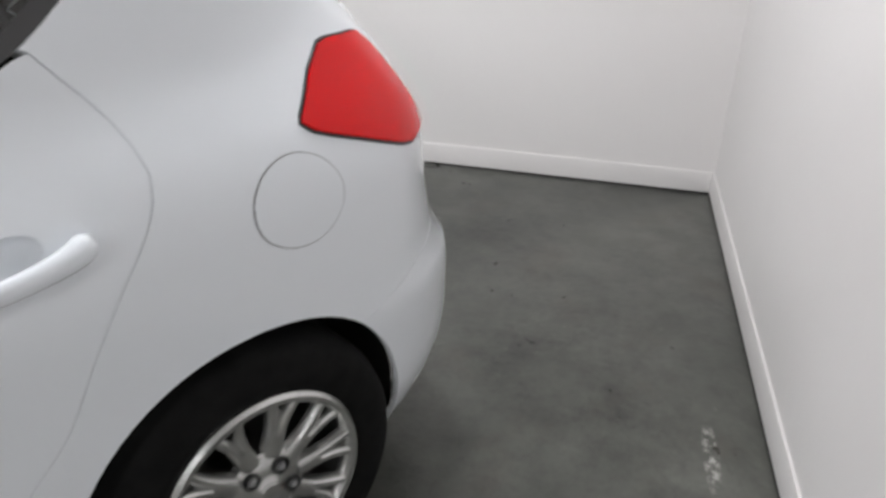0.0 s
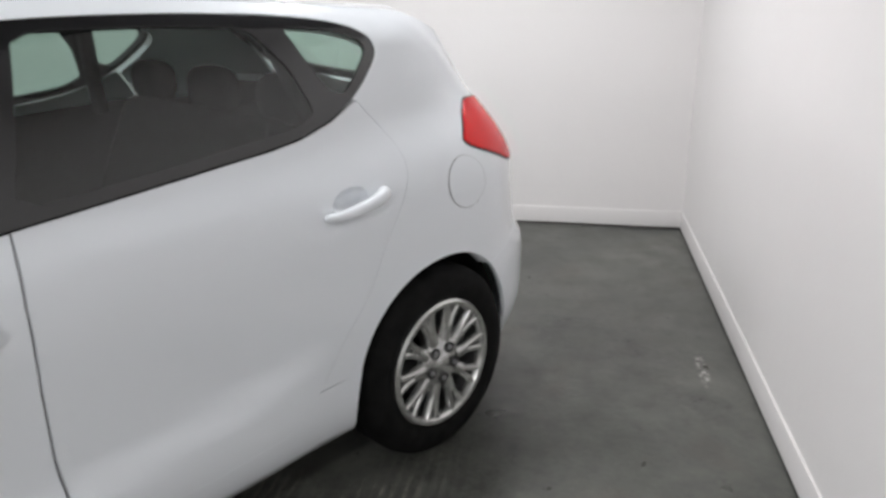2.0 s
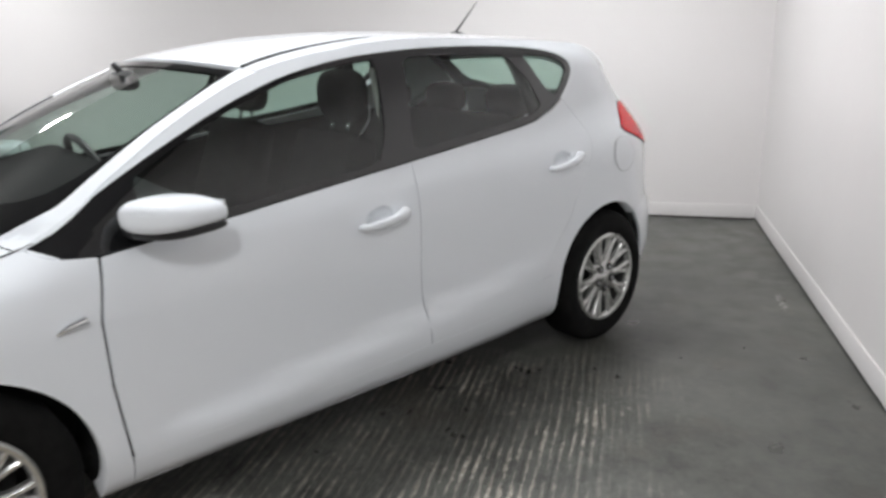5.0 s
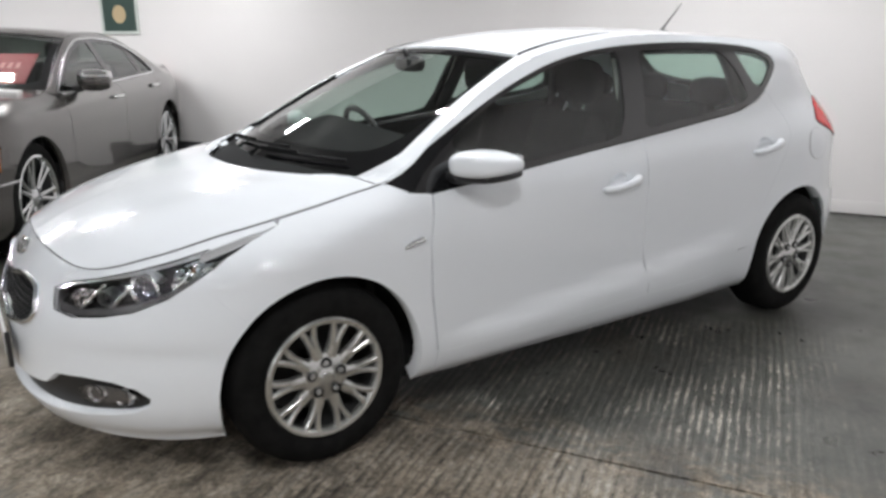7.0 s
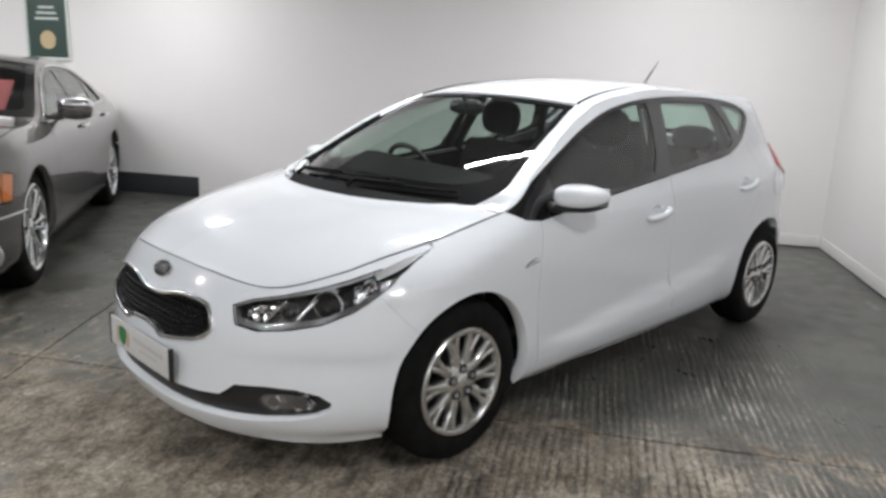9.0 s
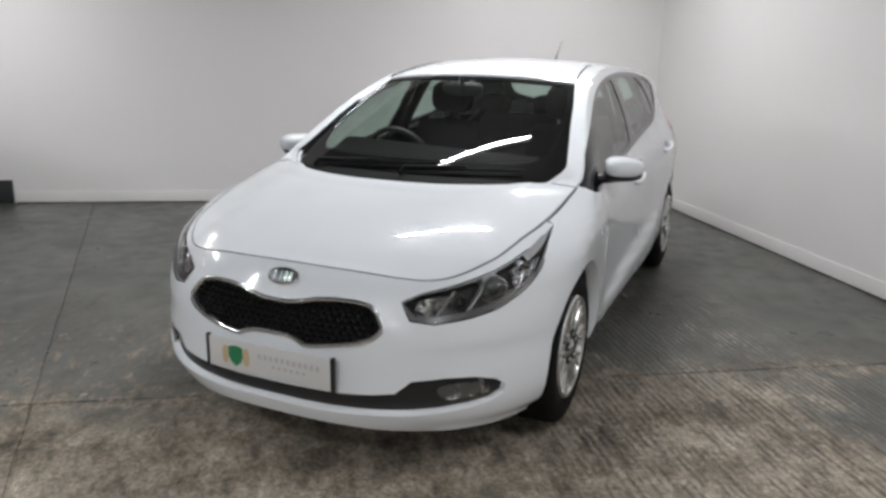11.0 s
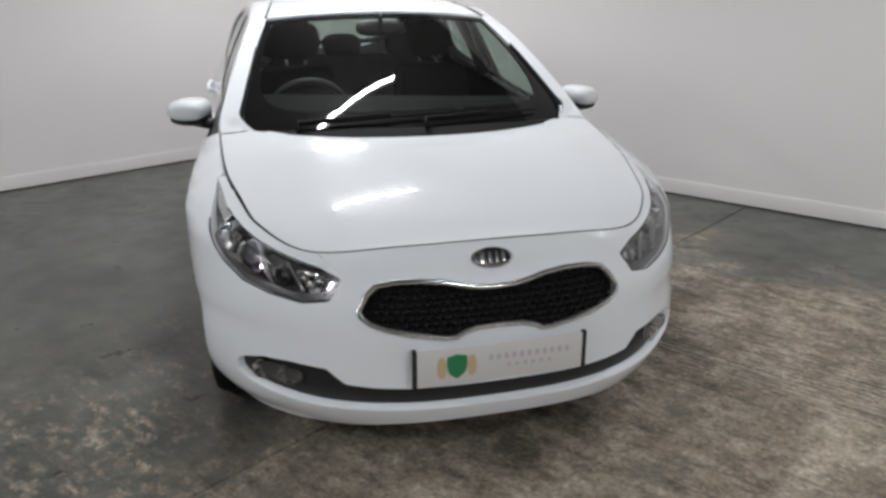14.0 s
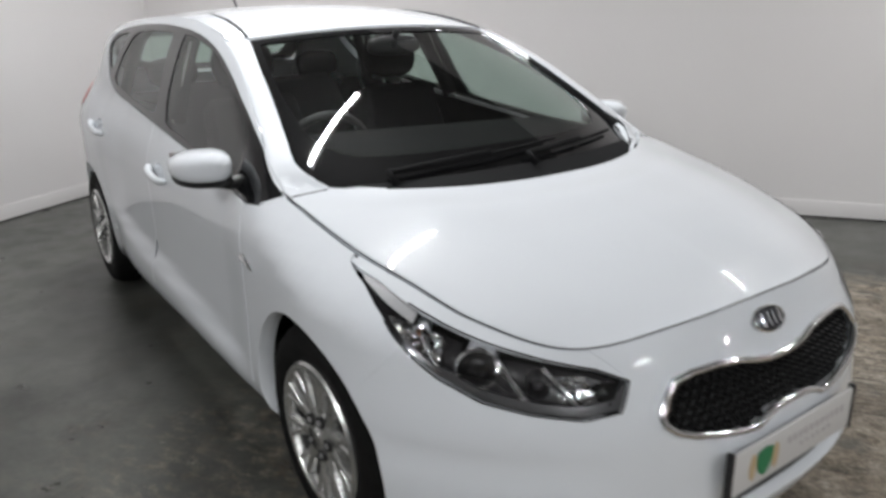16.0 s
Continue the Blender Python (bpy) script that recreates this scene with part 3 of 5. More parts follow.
def batten(m, length=1.5):
    """A bare fluorescent batten under the ceiling, out of view, placed for the room's light."""
    ob = thing("unseen_batten", "white batten with one lit fluorescent tube, hung out of view to light the room", "ceiling light", m, "ceiling battens")
    part("housing", box((length + 0.06, 0.06, 0.045), (0, 0, -0.0225), 0.008), WALL, ob)
    for sgn in (-1, 1):
        part("suspension_rod", tube([(sgn * length * 0.35, 0, -0.005), (sgn * length * 0.35, 0, CEILING - LAMP_HEIGHT)], 0.005, 6), STEEL, ob)
        part("end_cap", box((0.02, 0.035, 0.055), (sgn * (length / 2 + 0.012), 0, -0.07), 0.006), WALL, ob)
    part("tube", tube([(-length / 2, 0, -0.075), (length / 2, 0, -0.075)], 0.013, 10), TUBE, ob, "lit fluorescent tube")
    lamp = bpy.data.lights.new("tube_light", "AREA")
    lamp.shape, lamp.size, lamp.size_y, lamp.energy, lamp.color = "RECTANGLE", length, 0.03, LAMP_POWER * length / 1.5, (0.97, 0.985, 1.0)
    l = new("tube_light", lamp)
    l.parent = ob
    l.location = (0, 0, -0.095)
    glow = bpy.data.lights.new("tube_light_up", "AREA")
    glow.shape, glow.size, glow.size_y, glow.energy, glow.color = "RECTANGLE", length, 0.08, LAMP_POWER * length / 1.5 * 0.3, (0.97, 0.985, 1.0)
    g = new("tube_light_up", glow)
    g.parent = ob
    g.matrix_local = pose(0, 0, 0.012, 180, 0, 0)
    return ob


for lx, ly, turn, run in BATTENS:
    batten(ROOM @ pose(lx, ly, LAMP_HEIGHT, 0, 0, turn), run)


def notice():
    """A framed dark green notice with a pale round emblem, on the back wall."""
    ob = thing("wall_sign", "framed dark green notice with a round pale gold emblem", "sign", ROOM @ pose(0.012, 8.29, 1.86, 0, 0, 0))
    part("board", box((0.012, 0.50, 0.80), (-0.010, 0, 0)), material("sign_green", (0.045, 0.075, 0.065), 0.35), ob)
    pale = material("sign_frame", (0.62, 0.66, 0.62), 0.4)
    for y, z, sy, sz in ((0, 0.415, 0.56, 0.03), (0, -0.415, 0.56, 0.03), (0.265, 0, 0.03, 0.80), (-0.265, 0, 0.03, 0.80)):
        part("frame_rail", box((0.024, sy, sz), (-0.012, y, z), 0.003), pale, ob)
    disc = lathe([(0.0, -0.020), (0.10, -0.020), (0.10, -0.012)], 40, "x")
    bmesh.ops.translate(disc, vec=(0, 0, -0.21), verts=disc.verts)
    part("emblem", disc, GOLD, ob, "pale gold disc")
    for k in range(3):
        part("print_bar", box((0.004, 0.30 - 0.05 * k, 0.025), (-0.018, 0, 0.02 + 0.06 * k)), pale, ob)
    return ob


notice()


# ---- wheels ----
def arm(r0, r1, w0, w1, angle, bend, depth0, depth1, thick=0.02):
    """A wheel spoke: from radius r0 to r1, w0 to w1 wide, bent sideways by an angle at its outer end; faces -y."""
    bm = bmesh.new()
    rows = []
    for i in range(5):
        k = i / 4
        r, w = r0 + (r1 - r0) * k, (w0 + (w1 - w0) * k) / 2
        a = angle + bend * k * k
        d = depth0 + (depth1 - depth0) * k * k
        c, s = math.cos(a), math.sin(a)
        row = []
        for q, y in ((-w, thick), (-w * 0.8, 0.003), (-w * 0.35, -0.002), (w * 0.35, -0.002), (w * 0.8, 0.003), (w, thick)):
            row.append(bm.verts.new((c * r - s * q, d + y, s * r + c * q)))
        rows.append(row)
    for a, b in zip(rows, rows[1:]):
        for j in range(5):
            bm.faces.new((a[j], a[j + 1], b[j + 1], b[j]))
    bmesh.ops.recalc_face_normals(bm, faces=bm.faces)
    if sum(f.normal.y for f in bm.faces) > 0:
        bmesh.ops.reverse_faces(bm, faces=bm.faces)
    return bm


def wheel_parts(radius, rim, width, hatch_cover=True):
    """Meshes of one wheel, centred, with its outer face towards -y at y = 0."""
    w = width
    R = radius
    tyre = lathe([(rim - 0.012, 0.03), (rim + 0.004, 0.006), (rim + 0.03, -0.004), (R - 0.055, -0.007), (R - 0.022, 0.002), (R - 0.008, 0.018), (R, 0.045),
                  (R, 0.075), (R - 0.006, 0.077), (R - 0.006, 0.083), (R, 0.085), (R, w - 0.085), (R - 0.006, w - 0.083), (R - 0.006, w - 0.077), (R, w - 0.075), (R, w - 0.045), (R - 0.02, w - 0.01), (rim, w)], 64)
    barrel = lathe([(rim - 0.004, 0.01), (rim - 0.02, 0.03), (rim - 0.03, w * 0.8), (0.05, w * 0.8)], 48)
    out = [("tyre", tyre, RUBBER), ("rim_barrel", barrel, STEEL)]
    if hatch_cover:
        ring = lathe([(rim + 0.005, 0.012), (rim + 0.006, -0.002), (rim - 0.001, -0.010), (rim - 0.012, -0.008), (rim - 0.020, 0.002), (rim - 0.021, 0.02)], 64)
        hub = lathe([(0.0, -0.006), (0.022, -0.006), (0.026, -0.002), (0.040, 0.0), (0.072, 0.004), (0.084, 0.012), (0.086, 0.03)], 40)
        cap = lathe([(0.0, -0.010), (0.017, -0.009), (0.020, -0.005)], 24)
        out += [("cover_ring", ring, SILVER), ("cover_hub", hub, SILVER), ("hub_cap", cap, SILVER)]
        for k in range(10):
            a = math.pi / 2 + (k + 0.5) * math.pi / 5
            out.append(("spoke_root", arm(0.070, 0.122, 0.047, 0.045, a, 0.0, 0.004, 0.002), SILVER))
            for sgn in (-1, 1):
                out.append(("spoke", arm(0.106, rim - 0.008, 0.024, 0.026, a + sgn * 0.068, sgn * 0.070, 0.003, -0.004), SILVER))
        for k in range(5):
            a = math.pi / 2 + k * 2 * math.pi / 5
            cup = lathe([(0.0, 0.004), (0.0145, 0.004), (0.0150, -0.004), (0.0175, -0.003), (0.018, 0.01)], 18)
            nut = lathe([(0.0, -0.006), (0.0065, -0.006), (0.0085, -0.003), (0.0085, 0.006)], 6)
            for b in (cup, nut):
                bmesh.ops.translate(b, vec=(0.054 * math.cos(a), -0.002, 0.054 * math.sin(a)), verts=b.verts)
            out += [("nut_recess", cup, STEEL), ("wheel_nut", nut, LAMP_INSIDE)]
    else:
        ring = lathe([(rim + 0.006, 0.012), (rim + 0.006, -0.006), (rim - 0.004, -0.010), (rim - 0.016, 0.004), (rim - 0.018, 0.03)], 56)
        hub = lathe([(0.0, 0.010), (0.035, 0.010), (0.045, 0.016), (0.075, 0.022), (0.078, 0.05)], 36)
        out += [("rim_lip", ring, CHROME), ("hub_cap", hub, CHROME)]
        for k in range(7):
            a = k * 2 * math.pi / 7
            for sgn in (-1, 1):
                out.append(("spoke", arm(0.06, rim - 0.008, 0.034, 0.030, a + sgn * 0.13, sgn * 0.02, 0.016, 0.002, 0.03), CHROME))
    return out


def fit_wheels(car, centres, parts):
    """Four wheels as parts of a car; centres are (x, side, outer y, radius)."""
    meshes = []
    for name, bm, mat in parts:
        me = bpy.data.meshes.new(name)
        bm.to_mesh(me)
        bm.free()
        me.polygons.foreach_set("use_smooth", [True] * len(me.polygons))
        me.set_sharp_from_angle(angle=radians(40))
        me.materials.append(mat)
        meshes.append((name, me))
    for x, side, y, r, spin in centres:
        hubob = new("wheel")
        hubob.parent = car
        hubob.empty_display_size = 0.1
        hubob.matrix_local = pose(x, y * side, r, 0, 0, 0 if side < 0 else 180) @ pose(0, 0, 0, 0, spin, 0)
        for name, me in meshes:
            ob = new(name, me)
            ob.parent = hubob


# ---- the white hatchback ----
hatchback = thing("hatchback_car", "white five-door hatchback parked near a white wall corner", "car")
skin = hatch.pos
LONG = hatch.long


def fr(pts):
    """Outline points given by the angle round the nose."""
    return [(math.copysign(abs(u) ** (1 / 1.3), u), z) for u, z in pts]


def along_edge(u0, u1, n=24, drop=0.003):
    return [(float(u), float(hatch.edge(u)[2]) - drop) for u in np.linspace(u0, u1, n)]


def side_arc(cx, r, a0, a1, n=18):
    """Part of a wheel arch, in the skin's coordinates; angles in degrees from +x."""
    out = []
    for a in np.linspace(radians(a0), radians(a1), n):
        x, z = cx + r * math.cos(a), 0.315 + r * math.sin(a)
        out.append((hatch.u_of_x(x, z), z))
    return out


def both(name, mat, outline, parent=None, label="", **more):
    """The same panel on the left and on the right side."""
    made = []
    for mirror in (False, True):
        made.append(part(name, patch(lambda u, z: skin(-u, z), outline, mirror=mirror, **more), mat, parent or hatchback, label))
    return made


U_HOOD = hatch.u_of_y(0.50, 0.712)
U_COWL = 1 + (-1.0 - hatch.xf)
U_ROOF = 1 + (-0.28 - hatch.xf)
U_BACK = hatch.u_of_x(1.45, 1.345)

HEAD_LOW = fr([(0.262, 0.648), (0.292, 0.592), (0.36, 0.580), (0.45, 0.592), (0.53, 0.613), (0.605, 0.653), (0.67, 0.708), (0.74, 0.760), (0.82, 0.800), (0.912, 0.833)])
HEAD_TOP = fr([(0.80, 0.808), (0.70, 0.778), (0.60, 0.750), (0.505, 0.724), (0.40, 0.696), (0.31, 0.674)])
ARCH_R = 0.356
arch_front = side_arc(-1.325, ARCH_R, 205, 135)          # up its front, from the bumper's foot
arch_top = side_arc(-1.325, ARCH_R, 135, -18, 26)
arch_rear = side_arc(1.325, ARCH_R + 0.006, 163, 48, 24)
arch_tail = side_arc(1.325, ARCH_R + 0.006, 48, -25, 12)

# bumper, both sides of the nose in one piece
half = (along_edge(0.0, U_HOOD - 0.01, 10) + HEAD_LOW[:7] + arch_front[::-1] + fr([(0.74, 0.168), (0.62, 0.167), (0.45, 0.174), (0.30, 0.190), (0.15, 0.205), (0.05, 0.210)]))
bumper_line = half + [(-u, z) for u, z in half[::-1]]
grille_half = fr([(0.0, 0.621), (0.015, 0.623), (0.035, 0.630), (0.06, 0.641), (0.10, 0.648), (0.15, 0.647), (0.190, 0.638), (0.213, 0.612), (0.230, 0.572), (0.226, 0.553), (0.205, 0.532), (0.17, 0.514),
                  (0.11, 0.496), (0.065, 0.484), (0.050, 0.484), (0.036, 0.498), (0.02, 0.507), (0.0, 0.509)])
grille_line = grille_half[:-1] + [(-u, z) for u, z in grille_half[::-1]][:-1]
intake_half = fr([(0.0, 0.338), (0.13, 0.338), (0.20, 0.342), (0.262, 0.350), (0.285, 0.372), (0.305, 0.393), (0.40, 0.400), (0.48, 0.395), (0.54, 0.378), (0.576, 0.350), (0.572, 0.322), (0.535, 0.300), (0.475, 0.285), (0.40, 0.275), (0.30, 0.268), (0.20, 0.266), (0.10, 0.265), (0.0, 0.265)])
intake_line = intake_half[:-1] + [(-u, z) for u, z in intake_half[::-1]][:-1]


def smooth_open(pts, n):
    """A smooth run of n points through those given."""
    p = np.array(pts, float)
    t = np.r_[0, np.cumsum(np.hypot(*np.diff(p, axis=0).T))]
    q = spline(np.column_stack([t, p]))(np.linspace(0, t[-1], n))
    return [tuple(r) for r in q]


def clean(poly):
    """Drops points that lie on one another."""
    out = []
    for p in poly:
        if not out or math.hypot(p[0] - out[-1][0], p[1] - out[-1][1]) > 1e-4:
            out.append(p)
    if math.hypot(out[0][0] - out[-1][0], out[0][1] - out[-1][1]) < 1e-4:
        out.pop()
    return out


bumper_line, grille_line, intake_line = clean(bumper_line), clean(grille_line), clean(intake_line)
bumper = part("front_bumper", patch(skin, bumper_line, [grille_line, intake_line], 0.035, flange=0.03), WHITE, hatchback)


def follow(poly, off=0.0, step=0.02, surf=skin, sgn=1):
    """Points of a closed outline on the skin."""
    p = densify(poly, step)
    q = surf(p[:, 0] * sgn, p[:, 1])
    n = np.stack([q[:, 0] - np.clip(q[:, 0], -1.2, 1.1), q[:, 1] * 0.35, q[:, 2] * 0], 1)
    n /= np.maximum(np.linalg.norm(n, axis=1, keepdims=True), 1e-6)
    return [tuple(r) for r in q + n * off]


part("grille_surround", tube(follow(shrink(densify(grille_line, 0.02), 0.004), 0.003), 0.0090, 8, True), CHROME, bumper, "polished chrome grille surround")
part("grille_backing", patch(skin, grille_line, step=0.05, off=-0.024, flange=0), DARK, bumper)


def honeycomb(line, cell=0.017, off=-0.014):
    """A mesh of small six-sided cells filling an outline on the skin."""
    p = np.array(line)
    verts, faces = [], []
    du, dz = cell * 1.9, cell * 0.85
    row = 0
    z = p[:, 1].min()
    while z < p[:, 1].max():
        u = p[:, 0].min() + (du / 2 if row % 2 else 0)
        while u < p[:, 0].max():
            ring = [(u + du * 0.52 * math.cos(a), z + dz * 1.05 * math.sin(a)) for a in np.arange(6) * math.pi / 3]
            if inside(p, np.array([(u, z)]))[0]:
                a = np.array(ring)
                b = (a - (u, z)) * 0.70 + (u, z)
                i = len(verts)
                P, Q = skin(a[:, 0], a[:, 1]), skin(b[:, 0], b[:, 1])
                verts += [tuple(q + (-off, 0, 0)) for q in P] + [tuple(q + (-off - 0.004, 0, 0)) for q in Q] + [tuple(q + (-off + 0.010, 0, 0)) for q in Q]
                for k in range(6):
                    kk = (k + 1) % 6
                    faces += [(i + k, i + kk, i + 6 + kk, i + 6 + k), (i + 6 + k, i + 6 + kk, i + 12 + kk, i + 12 + k)]
            u += du
        z += dz * 1.9 / 1.0
        row += 1
    return mesh_of(verts, faces, smooth=False)


part("grille_mesh", honeycomb(grille_line, 0.0115), MESH_BLACK, bumper, "black honeycomb grille mesh")
part("lower_intake", patch(skin, intake_line, step=0.05, off=-0.03, flange=0), BLACK_PLASTIC, bumper, "black lower air intake")
for sgn in (1, -1):
    fog = cut_corners(fr([(0.370, 0.362), (0.43, 0.374), (0.50, 0.368), (0.548, 0.342), (0.520, 0.320), (0.44, 0.306), (0.385, 0.318)]), 2)
    lamp = part("fog_lamp", patch(lambda u, z: skin(sgn * u, z), fog, step=0.02, off=-0.008, flange=0.02), LENS, bumper, "clear fog lamp")
    part("reflector", patch(lambda u, z: skin(sgn * u, z), shrink(densify(fog, 0.02), 0.004), step=0.02, off=-0.026, flange=0), LAMP_GREY, lamp)
    for u, r in ((0.415, 0.025), (0.49, 0.030)):
        c = skin(np.array(sgn * u ** (1 / 1.3)), np.array(0.340))
        bulb = lathe([(0.0, 0.014), (r * 0.35, 0.012), (r * 0.75, 0.002), (r, -0.008), (r * 1.06, 0.012)], 24, "x")
        bmesh.ops.scale(bulb, vec=(1, 1.25, 1), verts=bulb.verts)
        bmesh.ops.transform(bulb, matrix=pose(float(c[0]) + 0.022, float(c[1]) * 0.985, float(c[2]), 0, 0, -sgn * 25), verts=bulb.verts)
        part("lamp_bowl", bulb, FACETS, lamp)
# splitter lip under the bumper
lip = [(-u, z) for u, z in fr([(0.735, 0.166), (0.62, 0.165), (0.45, 0.172), (0.30, 0.190), (0.15, 0.205), (0.0, 0.211)])]
lip = lip + [(-u, z) for u, z in lip[::-1][1:]]
pts = skin(np.array([u for u, z in lip]), np.array([z for u, z in lip]))
part("splitter", tube([(p[0] + 0.07, p[1] * 0.93, p[2] - 0.012) for p in pts[2:-2]], 0.020, 8), BLACK_PLASTIC, bumper, "black under-bumper splitter")

# plate
pl = part("number_plate", box((0.008, 0.505, 0.111), (-2.183, 0, 0.410), 0.003), PLATE_WHITE, bumper, "white show plate with a green shield and grey print")
for y in (-0.259, 0.259):
    part("plate_end", box((0.016, 0.012, 0.122), (-2.180, y, 0.410), 0.002), BLACK_PLASTIC, pl, "black end strip")
shield = bmesh.new()
out = [(-0.030, 0.032), (-0.012, 0.036), (0.0, 0.040), (0.012, 0.036), (0.030, 0.032), (0.030, 0.0), (0.022, -0.022), (0.0, -0.038), (-0.022, -0.022), (-0.030, 0.0)]
face = shield.faces.new([shield.verts.new((-2.1885, 0.135 + y, 0.408 + z)) for y, z in out])
ext = bmesh.ops.extrude_face_region(shield, geom=[face])
bmesh.ops.translate(shield, vec=(-0.001, 0, 0), verts=[v for v in ext["geom"] if isinstance(v, bmesh.types.BMVert)])
bmesh.ops.recalc_face_normals(shield, faces=shield.faces)
part("shield", shield, GREEN, pl, "green shield emblem", smooth=False)
for s in (-1, 1):
    sup = blob((0.001, 0.014, 0.034), (-2.188, 0.135 + s * 0.045, 0.408), 2.2, 8)
    part("supporter", sup, GOLD, pl, "pale gold print beside the shield")
for z, w, y in ((0.424, 0.26, -0.085), (0.395, 0.15, -0.085)):
    n = int(w / 0.022)
    for k in range(n):
        part("print_bar", box((0.001, 0.012, 0.018 if w > 0.2 else 0.010), (-2.1878, y + w / 2 - (k + 0.5) * w / n, z)), INK, pl)

# maker's badge as a plain oval
bc = skin(np.array(0.0), np.array(0.688))
tilt = pose(float(bc[0]) - 0.002, 0, 0.688, 0, -56, 0)
oval = lathe([(0.0, 0.006), (0.55, 0.006), (0.86, 0.004)], 40, "z")
ring = lathe([(0.84, 0.003), (0.90, 0.009), (1.0, 0.006), (1.02, 0.0)], 40, "z")
for b in (oval, ring):
    bmesh.ops.scale(b, vec=(0.032, 0.064, 1), verts=b.verts)
    bmesh.ops.transform(b, matrix=tilt, verts=b.verts)
badge = part("badge", oval, BADGE_DARK, bumper, "dark oval badge with chrome rim")
part("badge_rim", ring, CHROME, badge)
for y, w in ((-0.034, 0.010), (-0.014, 0.007), (0.006, 0.007), (0.030, 0.012)):
    b = box((0.034, w, 0.004), (0, y, 0.008), 0.001)
    bmesh.ops.transform(b, matrix=tilt, verts=b.verts)
    part("badge_bar", b, CHROME, badge)

# headlights
head_line = clean(HEAD_LOW + HEAD_TOP)
brow_line = clean(HEAD_LOW[:1] + HEAD_TOP[::-1] + [HEAD_LOW[-1]] + along_edge(0.905 ** (1 / 1.3), U_HOOD - 0.008, 18))
for sgn in (-1, 1):
    surf = (lambda k: (lambda u, z: skin(k * u, z)))(sgn)
    lens = part("headlight", patch(surf, shrink(densify(head_line, 0.03), 0.003), step=0.03, flange=0.004), LENS, hatchback, "clear headlight with chrome reflectors")
    part("bezel", tube(follow(HEAD_TOP[1:] + HEAD_LOW[:8], -0.002, 0.02, skin, sgn)[:-2], 0.0022, 6), LAMP_DARK, lens)
    part("housing", patch(surf, head_line, step=0.04, off=-0.060, flange=0), LAMP_DARK, lens)
    low = [(u, z + 0.006) for u, z in HEAD_LOW[:7]] + [(u + 0.004, z + 0.026) for u, z in HEAD_LOW[6:0:-1]]
    part("lower_bezel", patch(surf, clean(low), step=0.03, off=-0.012, flange=0.03), LAMP_GREY, lens, "grey lower bezel")
    inner = fr([(0.300, 0.618), (0.345, 0.606), (0.405, 0.668), (0.340, 0.668), (0.305, 0.655)])
    part("reflector", patch(surf, inner, step=0.02, off=-0.030, flange=0.02), FACETS, lens, "faceted chrome reflector")
    outer = fr([(0.600, 0.690), (0.665, 0.722), (0.735, 0.765), (0.655, 0.752), (0.600, 0.738)])
    part("reflector", patch(surf, outer, step=0.02, off=-0.022, flange=0.02), FACETS, lens, "faceted chrome reflector")
    tip = fr([(0.670, 0.752), (0.755, 0.781), (0.855, 0.817), (0.780, 0.806), (0.675, 0.777)])
    part("tip_strip", patch(surf, tip, step=0.02, off=-0.006, flange=0.006), LAMP_PALE, lens, "pale silver strip in the lamp's tip")
    for u, z, r, rim_mat, eye in ((0.525, 0.668, 0.046, CHROME, BLACK_GLOSS), (0.425, 0.634, 0.024, LAMP_GREY, LAMP_DARK), (0.635, 0.720, 0.022, CHROME, AMBER)):
        c = skin(np.array(sgn * u ** (1 / 1.3)), np.array(z))
        face = pose(float(c[0]) + 0.034, float(c[1]) * 0.965, float(c[2]), 0, 0, -sgn * 42)
        bowl = lathe([(r * 0.70, 0.016), (r * 0.82, 0.002), (r * 0.90, -0.012), (r, -0.018), (r * 1.10, -0.013), (r * 1.12, 0.03)], 32, "x")
        eyeball = lathe([(0.0, -0.012), (r * 0.35, -0.009), (r * 0.60, 0.0), (r * 0.74, 0.014)], 28, "x")
        for b in (bowl, eyeball):
            bmesh.ops.transform(b, matrix=face, verts=b.verts)
        part("projector_ring", bowl, rim_mat, lens)
        part("projector", eyeball, eye, lens)
    # bright blades between the bowls
    for u, z0, z1, w in ((0.365, 0.600, 0.672, 0.006), (0.452, 0.604, 0.700, 0.0085), (0.595, 0.650, 0.735, 0.007)):
        zz = np.linspace(z0, z1, 6)
        q = skin(np.array([sgn * (u + 0.045 * k / 5) ** (1 / 1.3) for k in range(6)]), zz)
        part("blade", tube([(a[0] + 0.022, a[1] * 0.975, a[2]) for a in q], w, 6, False, 1.0), CHROME, lens)
    part("brow", patch(surf, brow_line, step=0.03, off=-0.001, flange=0.02), WHITE, lens, "white brow strip")

# front wings
DOOR_FRONT = [(1.452, 0.881), (1.425, 0.726), (1.430, 0.538), (1.455, 0.306)]
DLO_FRONT = [(1.285, 0.922), (1.345, 0.897), (1.452, 0.886)]
wing = clean(HEAD_LOW[6:] + along_edge(0.915 ** (1 / 1.3) + 0.01, U_COWL - 0.035, 16) + DLO_FRONT[:1] + [(1.345, 0.895), (1.444, 0.884)] + [(u - 0.004, z) for u, z in DOOR_FRONT] + [(1.455, 0.203), (1.40, 0.203)]
             + arch_top[::-1])
wings = both("front_wing", WHITE, wing, step=0.035, gap=0.0009, flange=0.05)
for sgn, w in zip((-1, 1), wings):
    q = skin(np.array([sgn * 1.385, sgn * 1.345, sgn * 1.31]), np.array([0.742, 0.735, 0.722]))
    p = tube([(a[0], a[1] * 1.008, a[2]) for a in q], [0.014, 0.010, 0.004], 8, False, 0.8)
    part("side_repeater", p, CHROME, w, "small chrome side repeater")

